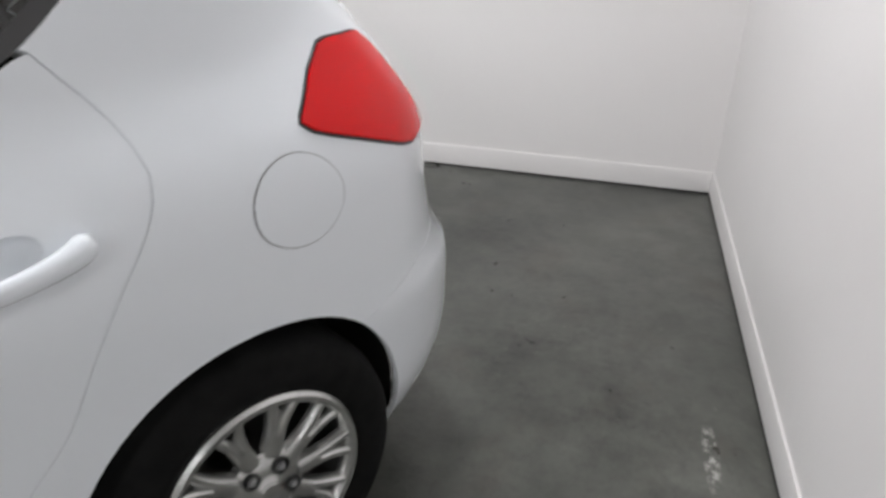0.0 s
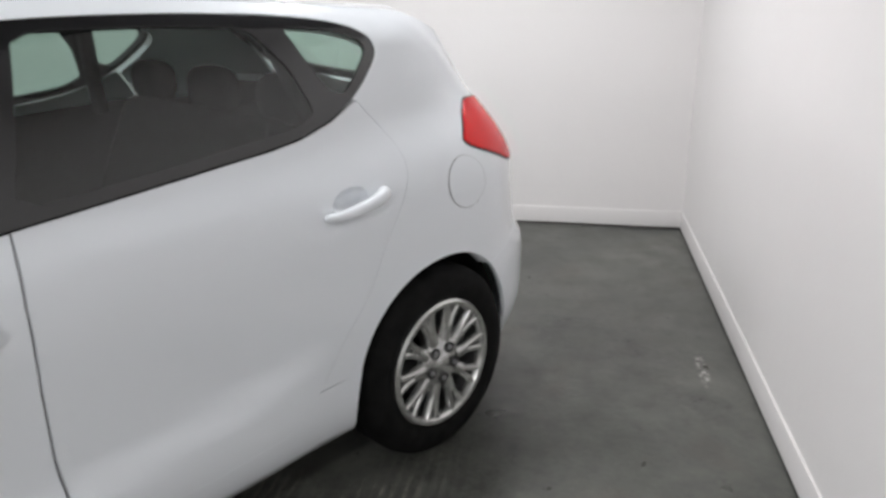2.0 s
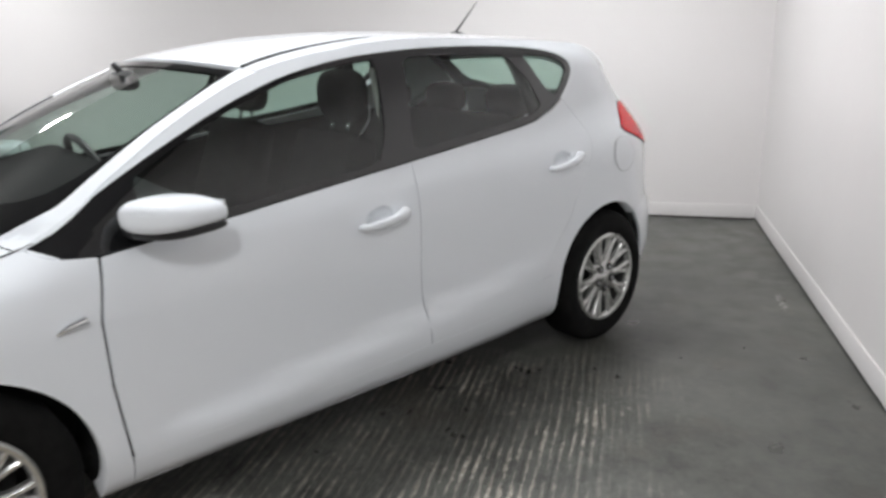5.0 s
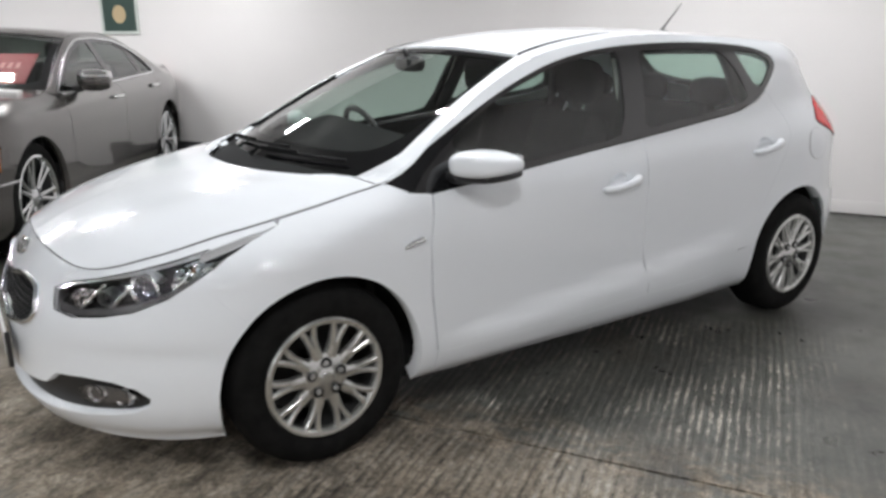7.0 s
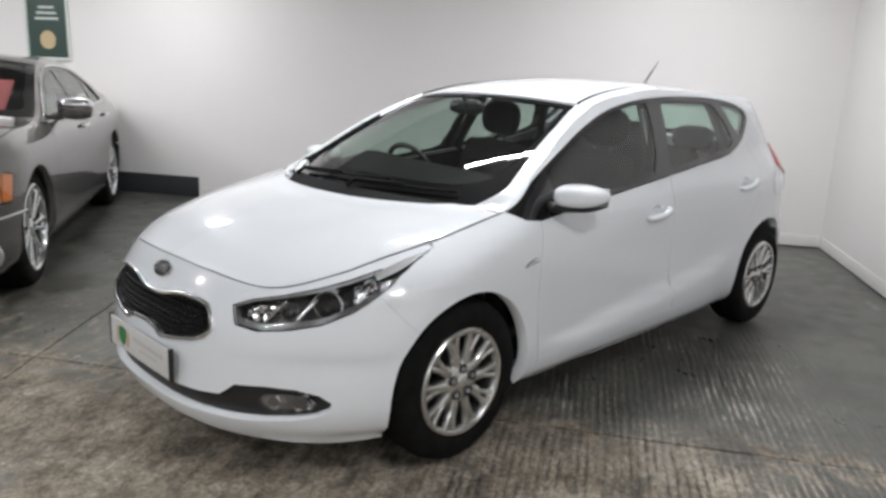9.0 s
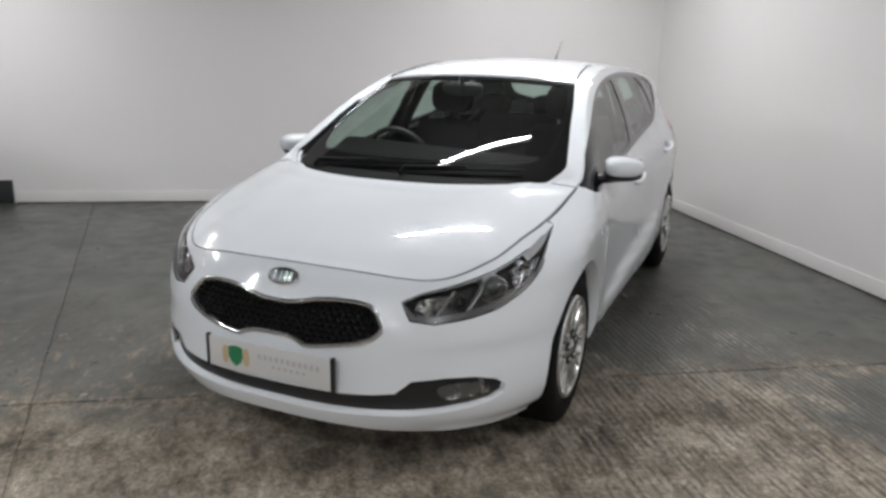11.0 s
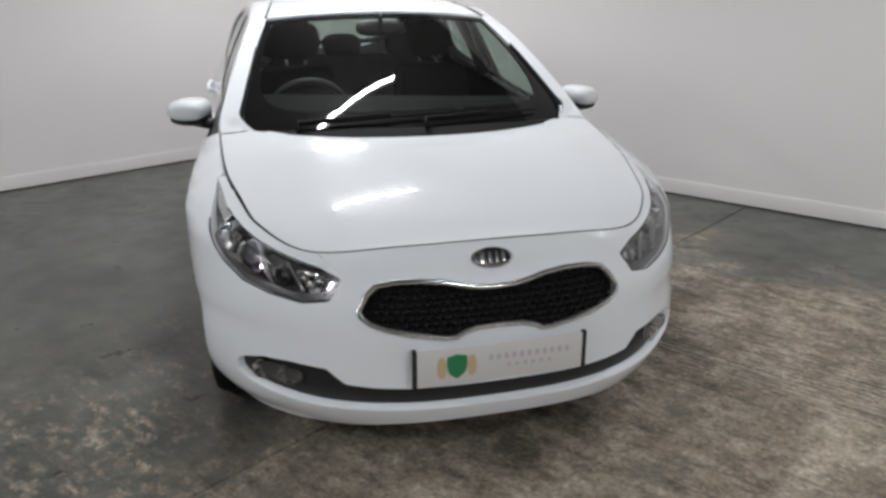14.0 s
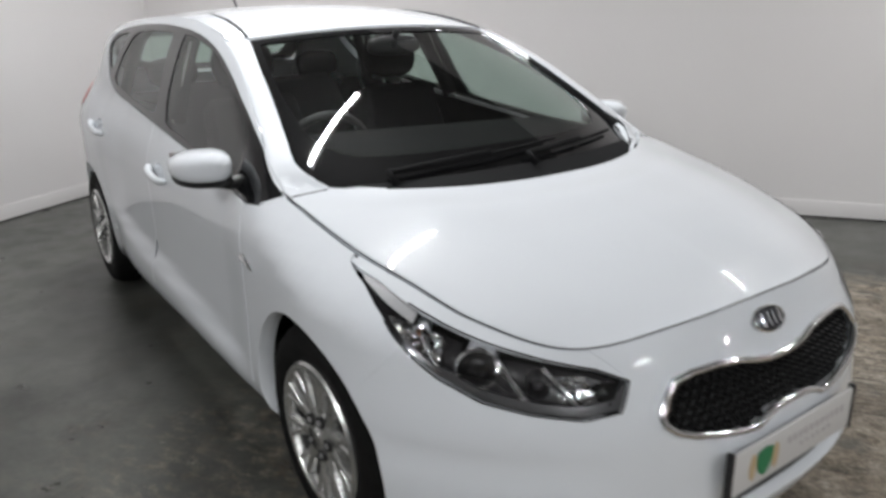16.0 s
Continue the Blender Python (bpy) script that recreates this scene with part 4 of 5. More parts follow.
# doors
BELT = [(1.452, 0.886), (1.65, 0.900), (1.875, 0.921), (2.395, 0.977), (2.552, 0.993)]
front_door = clean([(u + 0.004, z) for u, z in DOOR_FRONT[::-1]] + [(1.456, 0.882)] + [(u, z - 0.004) for u, z in BELT[1:]] + [(2.540, 0.856), (2.535, 0.671), (2.535, 0.516), (2.550, 0.318)] + [(2.2, 0.302), (1.925, 0.299), (1.63, 0.305)])
rear_line = [(3.100, 0.338), (3.195, 0.431), (3.295, 0.559), (3.360, 0.630), (3.420, 0.743), (3.480, 0.846), (3.530, 0.919), (3.552, 0.975), (3.535, 1.036), (3.450, 1.150)]
DLO_BACK = [(2.75, 1.015), (2.91, 1.033), (3.15, 1.061), (3.25, 1.078), (3.36, 1.112), (3.43, 1.148)]
rear_line = smooth_open(rear_line, 26)
rear_door = clean([(2.554, 0.319), (2.539, 0.516), (2.539, 0.671), (2.544, 0.856), (2.556, 0.990)] + [(u, z - 0.004) for u, z in DLO_BACK] + rear_line[::-1] + [(2.85, 0.322)])
doors = {}


def cup_line(u, z):
    return [(u - 0.012 + 0.058 * math.cos(t), z + 0.010 + 0.028 * math.sin(t) + 0.010 * math.cos(t)) for t in np.linspace(0, 2 * math.pi, 28, endpoint=False)]


cups = {"front_door": cup_line(2.372, 0.824), "rear_door": cup_line(3.345, 0.904)}
for name, line in (("front_door", front_door), ("rear_door", rear_door)):
    doors[name] = both(name, WHITE, line, holes=[cups[name]], step=0.04, gap=0.0009)
sill = clean([(1.46, 0.203), (1.46, 0.302), (1.63, 0.301), (1.925, 0.295), (2.2, 0.298), (2.55, 0.314), (2.85, 0.318), (3.10, 0.334), (3.178, 0.412)] + side_arc(1.325, ARCH_R + 0.006, 163, 199, 6))
both("sill", WHITE, sill, step=0.04, gap=-0.003, off=-0.0012)

# window band: black surround with three panes a side
DLO_TOP = [(3.50, 1.200), (3.572, 1.268), (3.565, 1.312), (3.520, 1.337), (3.445, 1.357), (3.28, 1.374), (3.0, 1.382), (2.725, 1.377), (2.42, 1.355), (2.15, 1.304), (1.89, 1.215), (1.66, 1.113), (1.505, 1.036), (1.40, 0.976)]
dlo = [tuple(p) for p in cut_corners(clean(DLO_FRONT + BELT[1:] + DLO_BACK + DLO_TOP), 2, 0.22)]
first = int(np.argmin([math.hypot(u - 3.445, z - 1.155) for u, z in dlo]))
dlo_upper = [p for p in dlo[first:] + dlo[:4] if p[0] > 1.292]
pane_front = clean(cut_corners([(1.585, 0.925), (1.90, 0.944), (2.42, 1.000), (2.475, 1.10), (2.535, 1.343), (2.42, 1.336), (2.16, 1.290), (1.90, 1.202), (1.66, 1.095), (1.590, 1.060)], 1, 0.12))
pane_rear = clean(cut_corners([(2.575, 1.025), (2.92, 1.060), (3.24, 1.102), (3.31, 1.135), (3.275, 1.24), (3.19, 1.348), (2.95, 1.355), (2.665, 1.350), (2.625, 1.20)], 1, 0.12))
pane_quarter = clean(cut_corners([(3.375, 1.185), (3.42, 1.172), (3.475, 1.215), (3.535, 1.275), (3.530, 1.305), (3.46, 1.335), (3.29, 1.348), (3.33, 1.26)], 1, 0.15))
for sgn in (-1, 1):
    surf = (lambda k: (lambda u, z: skin(k * u, z)))(sgn)
    band = part("window_surround", patch(surf, dlo, [pane_front, pane_rear, pane_quarter], 0.04, off=-0.003, flange=0.012), BLACK_GLOSS, hatchback, "gloss black window surround")
    for pane in (pane_front, pane_rear, pane_quarter):
        g = part("window_pane", patch(surf, shrink(densify(pane, 0.03), -0.004), step=0.05, off=-0.007, flange=0), GLASS, band, "dark tinted window glass")
        g.visible_shadow = False

# roof rails, pillars and rear quarters
upper = along_edge(U_COWL - 0.03, hatch.u_of_x(1.60, 1.25), 60, 0.002)
TAIL_LINE = [(4.20, 1.14), (4.255, 1.02), (4.255, 0.66), (4.02, 0.63)]
LAMP_LINE = cut_corners([(3.772, 0.992), (3.865, 1.068), (3.950, 1.108), (4.165, 1.098), (4.235, 0.90), (4.06, 0.890)], 2, 0.12)
arch_tail_up = [p for p in arch_tail if p[1] > 0.575]
quarter = clean(upper + TAIL_LINE + arch_rear[::-1]
                + [p for p in rear_line if p[1] > 0.415] + dlo_upper + [(1.289, 0.926)])
quarters = both("body_side", WHITE, quarter, holes=[LAMP_LINE], step=0.04, gap=0.0009, flange=0.05)
for sgn, q in zip((-1, 1), quarters):
    surf = (lambda k: (lambda u, z: skin(k * u, z)))(sgn)
    lamp = part("tail_light", patch(surf, shrink(densify(LAMP_LINE, 0.02), 0.003), step=0.03, off=0.006, flange=0.03), RED_LENS, hatchback, "bright red wrap-round tail light")
    part("lamp_back", patch(surf, LAMP_LINE, step=0.04, off=-0.04, flange=0), DARK, lamp)
    part("lamp_seal", tube(follow(LAMP_LINE, 0.0, 0.02, skin, sgn), 0.0035, 6, True), BLACK_PLASTIC, lamp)
# fuel flap, on the left only
flap = [(3.742 + 0.080 * math.cos(a), 0.885 + 0.078 * math.sin(a)) for a in np.linspace(0, 2 * math.pi, 40, endpoint=False)]
part("fuel_flap", patch(lambda u, z: skin(-u, z), flap, step=0.03, off=0.0015, flange=0.003), WHITE, quarters[0], "round white fuel flap")
part("flap_gap", tube(follow(flap, 0.0008, 0.02, skin, -1), 0.0012, 5, True), DARK, quarters[0])


def rear_skin(w, z):
    w = np.asarray(w, float)
    return skin(np.where(w < 0, -1, 1) * (2 + LONG - np.abs(w)), z)


tail_half = [(0.0, 1.08), (0.15, 1.10), (0.30, 1.135), (0.40, 1.135), (0.342, 1.02), (0.342, 0.662), (0.15, 0.60), (0.0, 0.60)]
part("tailgate", patch(rear_skin, clean(tail_half + [(-u, z) for u, z in tail_half[::-1]]), step=0.05, gap=0.002, out=lambda P: np.tile([1.0, 0, 0], (len(P), 1))), WHITE, hatchback)
b_half = [(0.0, 0.595), (0.15, 0.595), (0.34, 0.658), (0.58, 0.629)] + [(2 + LONG - u, z) for u, z in arch_tail] + [(0.70, 0.19), (0.35, 0.17), (0.0, 0.17)]
part("rear_bumper", patch(rear_skin, clean(b_half + [(-u, z) for u, z in b_half[::-1]]), step=0.045, gap=0.001, out=lambda P: P - np.stack([np.minimum(P[:, 0], 1.2), P[:, 1] * 0, P[:, 2]], 1)), WHITE, hatchback)


# bonnet, windscreen, roof and rear screen between the two edge lines
def edge_run(u0, u1, side):
    def at(t):
        e = hatch.edge(u0 + (u1 - u0) * np.asarray(t, float))
        return e * (1, side, 1)
    return at


def across(u_end, mid, power=2.0):
    """A curve from the left edge line to the right one, bowed to the middle point."""
    e = hatch.edge(np.array(u_end))
    mid = np.array(mid, float)

    def at(s):
        s = np.asarray(s, float)[..., None]
        k = np.abs(s) ** power
        return np.concatenate([mid[0] + (e[0] - mid[0]) * k, e[1] * s, mid[2] + (e[2] - mid[2]) * k], -1)
    return at


def nose_edge(s):
    s = np.asarray(s, float)
    e = hatch.edge(np.abs(s) * U_HOOD)
    return np.stack([e[..., 0], np.where(s < 0, -1, 1) * e[..., 1], e[..., 2]], -1)


bonnet = coons(nose_edge, across(U_COWL, (-1.36, 0, 0.932), 2.3), edge_run(U_HOOD, U_COWL, -1), edge_run(U_HOOD, U_COWL, 1))


def bulged(s, t):
    p = bonnet(s, t)
    s, t = np.asarray(s, float), np.asarray(t, float)
    p[..., 2] += 0.022 * np.sin(np.pi * np.clip(t, 0, 1)) ** 0.8 * (1 - s ** 2) ** 0.7 + 0.012 * np.exp(-((np.abs(s) - 0.62) / 0.16) ** 2) * np.clip(t, 0, 1) * (1 - np.clip(t, 0, 1) ** 4)
    return p


square = [(-1, 0), (1, 0), (1, 1), (-1, 1)]
hood = part("bonnet", patch(bulged, [(-0.994, 0.006), (0.994, 0.006), (0.994, 0.985), (-0.994, 0.985)], step=0.04, flange=0.03, out=upward), WHITE, hatchback)

for name, run in (("bonnet_gap", nose_edge(np.linspace(-1, 1, 40))), ("bonnet_gap", edge_run(U_HOOD, U_COWL - 0.03, -1)(np.linspace(0, 1, 40))), ("bonnet_gap", edge_run(U_HOOD, U_COWL - 0.03, 1)(np.linspace(0, 1, 40)))):
    part(name, tube([(p[0], p[1], p[2] - 0.0008) for p in run], 0.0015, 6), DARK, hood)

screen_base = coons(across(U_COWL, (-1.23, 0, 0.965), 2.0), across(U_ROOF, (-0.39, 0, 1.357), 2.0), edge_run(U_COWL, U_ROOF, -1), edge_run(U_COWL, U_ROOF, 1))


def chord(side):
    """The straight line from the foot of a windscreen pillar to its head."""
    a, b = hatch.edge(np.array(U_COWL)), hatch.edge(np.array(U_ROOF))
    return lambda t: (a + (b - a) * np.asarray(t, float)[..., None]) * (1, side, 1)


screen_flat = coons(across(U_COWL, (-1.21, 0, 0.965), 2.4), across(U_ROOF, (-0.39, 0, 1.357), 2.2), chord(-1), chord(1))


def screen(s, t):
    """The windscreen, evenly bowed, its base sunk below the bonnet and pillars."""
    p, t = screen_flat(s, t), np.asarray(t, float)
    w = 0.080 * t * (1 - t) - 0.024 * np.clip(1 - t, 0, 1.1)
    p[..., 2] += 0.91 * w
    p[..., 0] -= 0.42 * w
    return p


GLASS_EDGE = smooth_open([(0.882, 0.990), (0.905, 0.72), (0.910, 0.42), (0.914, 0.25), (0.914, 0.13), (0.898, 0.045), (0.845, -0.015), (0.765, -0.060), (0.68, -0.092)], 30)
PANE_EDGE = smooth_open([(0.835, 0.950), (0.855, 0.72), (0.850, 0.45), (0.830, 0.30), (0.785, 0.20), (0.70, 0.145), (0.50, 0.12), (0.0, 0.11)], 26)
glass_line = clean(PANE_EDGE + [(-u, v) for u, v in PANE_EDGE[::-1][1:]])
border_line = clean(GLASS_EDGE + [(0.0, -0.09)] + [(-u, v) for u, v in GLASS_EDGE[::-1]])
border = part("windscreen_border", patch(screen, border_line, [glass_line], 0.05, off=-0.006, flange=0.01, out=upward), FRIT, hatchback, "black windscreen border")
pane = part("windscreen", patch(screen, shrink(densify(glass_line, 0.04), -0.01), step=0.02, off=-0.010, flange=0, out=upward), SCREEN, border, "clear windscreen")
pane.visible_shadow = False
# white pillars, broad at the foot where they run into the bonnet
pillar_line = [(0.997, -0.015), (0.997, 0.996), (0.884, 0.998)] + GLASS_EDGE[1:] + [(0.68, -0.110), (0.74, -0.096), (0.83, -0.066), (0.93, -0.028)]


def pillar_skin(s, t):
    """Level with the glass along its inner edge, with the body along its outer edge and the bonnet at its foot."""
    s, t = np.asarray(s, float), np.asarray(t, float)
    foot = np.exp(-((t - 0.06) / 0.09) ** 2)
    k = np.maximum(np.maximum(np.clip((np.abs(s) - 0.80) / 0.19, 0, 1), np.clip(-t / 0.06, 0, 1)), foot)[..., None]
    p = screen(s, t) * (1 - k) + screen_base(s, t) * k
    p[..., 2] += 0.010 * foot * np.exp(-((np.abs(s) - 0.88) / 0.07) ** 2)
    return p


for sgn in (-1, 1):
    post = part("windscreen_pillar", patch((lambda k: (lambda a, b: pillar_skin(k * np.asarray(a, float), b)))(sgn), clean(pillar_line), step=0.035, off=-0.0005, flange=0.026, out=upward), WHITE, hatchback)
    seam = bulged(np.array([sgn * (0.865 + 0.125 * k) for k in np.linspace(0, 1, 12)]), np.linspace(0.985, 0.925, 12))
    part("bonnet_gap", tube([(a[0], a[1], a[2] + 0.0006) for a in seam], 0.0018, 6), DARK, post)
    # black inner wall of the pillar's foot
    rim = np.array(GLASS_EDGE[8:])
    hi, lo = pillar_skin(sgn * rim[:, 0], rim[:, 1]), screen(sgn * rim[:, 0], rim[:, 1])
    rows = [hi - (0, 0, 0.002), hi - (0, sgn * 0.004, 0.002), lo - (0, sgn * 0.004, 0.012)]
    n = len(rim)
    part("foot_trim", mesh_of([tuple(q) for r in rows for q in r], [(a * n + i, a * n + i + 1, (a + 1) * n + i + 1, (a + 1) * n + i) for a in range(2) for i in range(n - 1)]), COWL_BLACK, post, "black trim inside the pillar foot")
corner = hatch.edge(np.array(U_COWL))
cowl_form = coons(across(U_COWL, (-1.362, 0, 0.908), 2.3), across(U_COWL, (-1.225, 0, 0.962), 2.3), lambda t: np.broadcast_to(corner * (1, -1, 1), (*np.shape(t), 3)), lambda t: np.broadcast_to(corner, (*np.shape(t), 3)))
cowl = part("cowl", patch(cowl_form, [(-0.78, -0.03), (0.78, -0.03), (0.78, 1.0), (-0.78, 1.0)], step=0.05, off=-0.026, flange=0.02, out=upward), COWL_BLACK, hatchback, "black plastic cowl")

def wiper(s0, s1, t0, t1):
    a = [(s0 + (s1 - s0) * k, t0 + (t1 - t0) * k) for k in np.linspace(0, 1, 14)]
    q = screen(np.array([p[0] for p in a]), np.array([p[1] for p in a]))
    blade = part("wiper_blade", tube([(p[0] - 0.008, p[1], p[2] + 0.008) for p in q], 0.006, 6), COWL_BLACK, hatchback, "black wiper")
    q2 = [Vector(q[0]) + Vector((-0.06, 0, -0.01)), Vector(q[0]) + Vector((-0.02, 0, 0.016)), Vector(q[7]) + Vector((-0.012, 0, 0.018))]
    part("wiper_arm", tube(q2, [0.012, 0.009, 0.006], 8), COWL_BLACK, blade)


wiper(0.62, -0.25, 0.02, 0.075)
wiper(-0.02, -0.70, 0.02, 0.06)

roof = coons(across(U_ROOF, (-0.39, 0, 1.357), 2.0), across(U_BACK, (1.62, 0, 1.392), 2.6), edge_run(U_ROOF, U_BACK, -1), edge_run(U_ROOF, U_BACK, 1))


def crowned(s, t):
    p = roof(s, t)
    s, t = np.asarray(s, float), np.asarray(t, float)
    p[..., 2] += 0.006 * np.sin(np.pi * np.clip(t, 0, 1)) * (1 - s ** 4)
    return p


top = part("roof", patch(crowned, [(-0.985, 0.004), (0.985, 0.004), (0.996, 0.4), (0.998, 0.998), (-0.998, 0.998), (-0.996, 0.4)], step=0.06, flange=0.025, out=upward), WHITE, hatchback)
for sgn in (-1, 1):
    k = np.linspace(0, 1, 30)
    q = crowned(sgn * (0.884 - 0.07 * k), 0.004 + 0.30 * k)
    part("roof_ditch", tube([(a[0], a[1], a[2] + 0.0035 - 0.006 * f) for f, a in zip(k, q)], 0.0055, 6), BLACK_PLASTIC, top, "black roof seam strip")
spoiler = patch(lambda s, t: crowned(s * 0.93, 0.97 + 0.10 * t) + np.stack([t * 0.02, s * 0, t * -0.03], -1), square, step=0.06, flange=0.03, out=upward)
part("roof_spoiler", spoiler, WHITE, hatchback)
back = coons(lambda s: rear_skin(np.asarray(s, float) * 0.38, 1.10 + 0.05 * np.abs(np.asarray(s, float)) ** 2), across(U_BACK, (1.62, 0, 1.388), 2.6),
             lambda t: rear_skin(np.full_like(np.asarray(t, float), -0.38), np.full_like(np.asarray(t, float), 1.15)) * (1 - np.asarray(t)[..., None]) + hatch.edge(np.full_like(np.asarray(t, float), U_BACK)) * (1, -1, 1) * np.asarray(t)[..., None],
             lambda t: rear_skin(np.full_like(np.asarray(t, float), 0.38), np.full_like(np.asarray(t, float), 1.15)) * (1 - np.asarray(t)[..., None]) + hatch.edge(np.full_like(np.asarray(t, float), U_BACK)) * np.asarray(t)[..., None])
rear_pane = cut_corners([(-0.80, 0.12), (0.80, 0.12), (0.84, 0.88), (-0.84, 0.88)], 2, 0.15)
rb = part("rear_screen_border", patch(back, square, [rear_pane], 0.06, off=-0.004, flange=0.01, out=lambda P: np.tile([1.0, 0, 0.5], (len(P), 1))), BLACK_GLOSS, hatchback)
rp = part("rear_screen", patch(back, rear_pane, step=0.1, off=-0.006, flange=0, out=lambda P: np.tile([1.0, 0, 0.5], (len(P), 1))), GLASS, rb, "tinted rear screen")
rp.visible_shadow = False

# aerial
a = crowned(np.array(0.0), np.array(0.742))
base = blob((0.05, 0.018, 0.014), (float(a[0]), 0, float(a[2]) + 0.004), 2.2, 10)
aerial = part("aerial_base", base, BLACK_PLASTIC, hatchback, "black roof aerial")
part("aerial_rod", tube([(float(a[0]) - 0.01, 0, float(a[2]) + 0.01), (float(a[0]) + 0.145, 0, float(a[2]) + 0.158)], [0.006, 0.003], 8), BLACK_PLASTIC, aerial)

# door handles: a scooped cup with a pull bar across it
for name, u, z, rise in (("front_door", 2.372, 0.824, 0.014), ("rear_door", 3.345, 0.904, 0.018)):
    for sgn, d in zip((-1, 1), doors[name]):
        def scoop(a, c, k=sgn, u0=u - 0.012, z0=z + 0.010):
            a, c = np.asarray(a, float), np.asarray(c, float)
            p = skin(k * a, c)
            r2 = ((a - u0) / 0.060) ** 2 + ((c - z0 - 0.010 / 0.058 * (a - u0)) / 0.030) ** 2
            p[..., 1] -= k * 0.034 * np.clip(1 - r2, 0, 1) ** 0.6
            return p
        part("handle_cup", patch(scoop, shrink(densify(cup_line(u, z), 0.02), -0.0025), step=0.012, flange=0), WHITE, d)
        n = 21
        f = np.linspace(-1, 1, n)
        q = skin(sgn * (u + 0.102 * f), z - 0.010 + rise * f + 0.007 * f ** 2)
        bow = 0.002 + 0.024 * (1 - f ** 4) ** 0.7
        r = [0.0115 + 0.008 * max(0, x) ** 1.5 + 0.003 * (1 - abs(x)) for x in f]
        r[0], r[-1] = 0.006, 0.010
        part("door_handle", tube([(p[0], p[1] + sgn * o, p[2]) for p, o in zip(q, bow)], r, 12, False, 1.15), WHITE, d, "body-coloured pull handle")

# door mirrors
for sgn in (-1, 1):
    def form(q):
        k = 1 - 0.30 * max(q.y, 0) ** 1.5
        return (q.x * (1.0 if q.x < 0 else 0.5) + 0.28 * q.y, q.y, q.z * k * (1 - 0.12 * q.x) - 0.10 * q.y)
    shell = blob((0.140, 0.092, 0.047), (0, 0, 0), 3.0, 18, form)
    at = pose(-0.69, sgn * 0.880, 0.975, 0, 0, sgn * -14)
    if sgn < 0:
        bmesh.ops.scale(shell, vec=(1, -1, 1), verts=shell.verts)
        bmesh.ops.reverse_faces(shell, faces=shell.faces)
    bmesh.ops.transform(shell, matrix=at, verts=shell.verts)
    m = part("door_mirror", shell, WHITE, doors["front_door"][0 if sgn < 0 else 1], "white and black door mirror")
    foot = blob((0.132, 0.088, 0.030), (0, 0, 0), 3.0, 12, form)
    if sgn < 0:
        bmesh.ops.scale(foot, vec=(1, -1, 1), verts=foot.verts)
        bmesh.ops.reverse_faces(foot, faces=foot.faces)
    bmesh.ops.transform(foot, matrix=pose(-0.684, sgn * 0.876, 0.943, 0, 0, sgn * -14), verts=foot.verts)
    part("mirror_foot", foot, BLACK_PLASTIC, m, "black mirror underside")
    q = [(-0.80, sgn * 0.775, 0.925), (-0.77, sgn * 0.82, 0.920), (-0.73, sgn * 0.87, 0.925)]
    part("mirror_arm", tube(q, [0.035, 0.028, 0.026], 10, False, 0.7), BLACK_PLASTIC, m)
    face = box((0.006, 0.135, 0.068), (0, 0, 0), 0.002)
    bmesh.ops.transform(face, matrix=pose(-0.628, sgn * 0.880, 0.970, 0, 0, sgn * -26), verts=face.verts)
    part("mirror_glass", face, CHROME, m)

# dark structure under the skin: wheel housings, floor pan, cabin lining
for cx in (-1.325, 1.325):
    for sgn in (-1, 1):
        bm = bmesh.new()
        ring = [radians(k) for k in range(-20, 201, 10)]
        rows = [[bm.verts.new((cx + 0.385 * math.cos(t), sgn * y, 0.315 + 0.385 * math.sin(t))) for t in ring] for y in (0.50, 0.745)]
        for i in range(len(ring) - 1):
            bm.faces.new((rows[0][i], rows[0][i + 1], rows[1][i + 1], rows[1][i]))
        bm.faces.new(rows[0])
        part("wheel_housing", bm, DARK, hatchback)
part("floor_pan", box((3.3, 1.30, 0.05), (-0.02, 0, 0.235), 0.01), DARK, hatchback)
part("bulkhead", box((0.04, 1.40, 0.66), (-1.08, 0, 0.57), 0.01), DARK, hatchback)
part("engine_bay", box((0.75, 1.05, 0.42), (-1.50, 0, 0.45), 0.05), DARK, hatchback)
part("crash_bar", box((0.12, 1.0, 0.40), (-1.98, 0, 0.42), 0.04), DARK, hatchback)
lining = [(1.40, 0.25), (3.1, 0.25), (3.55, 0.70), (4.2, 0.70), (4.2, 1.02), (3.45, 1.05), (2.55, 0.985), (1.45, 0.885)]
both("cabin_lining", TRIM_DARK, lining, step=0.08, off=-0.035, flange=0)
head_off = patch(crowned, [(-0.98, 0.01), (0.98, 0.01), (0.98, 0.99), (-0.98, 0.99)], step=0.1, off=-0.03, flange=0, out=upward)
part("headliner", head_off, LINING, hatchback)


# ---- cabin ----
def seat(parent, x, y, wide=0.50, rest=True):
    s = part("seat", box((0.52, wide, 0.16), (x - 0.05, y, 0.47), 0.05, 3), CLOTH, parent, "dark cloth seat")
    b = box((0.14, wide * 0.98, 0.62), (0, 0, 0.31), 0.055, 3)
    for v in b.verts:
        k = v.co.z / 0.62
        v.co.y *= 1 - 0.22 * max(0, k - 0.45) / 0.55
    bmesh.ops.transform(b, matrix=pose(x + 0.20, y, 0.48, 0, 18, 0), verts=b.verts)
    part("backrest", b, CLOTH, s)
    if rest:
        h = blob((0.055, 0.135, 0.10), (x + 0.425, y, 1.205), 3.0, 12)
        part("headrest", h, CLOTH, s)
        for dy in (-0.05, 0.05):
            part("headrest_post", tube([(x + 0.395, y + dy, 1.03), (x + 0.42, y + dy, 1.15)], 0.006, 6), CHROME, s)
    return s


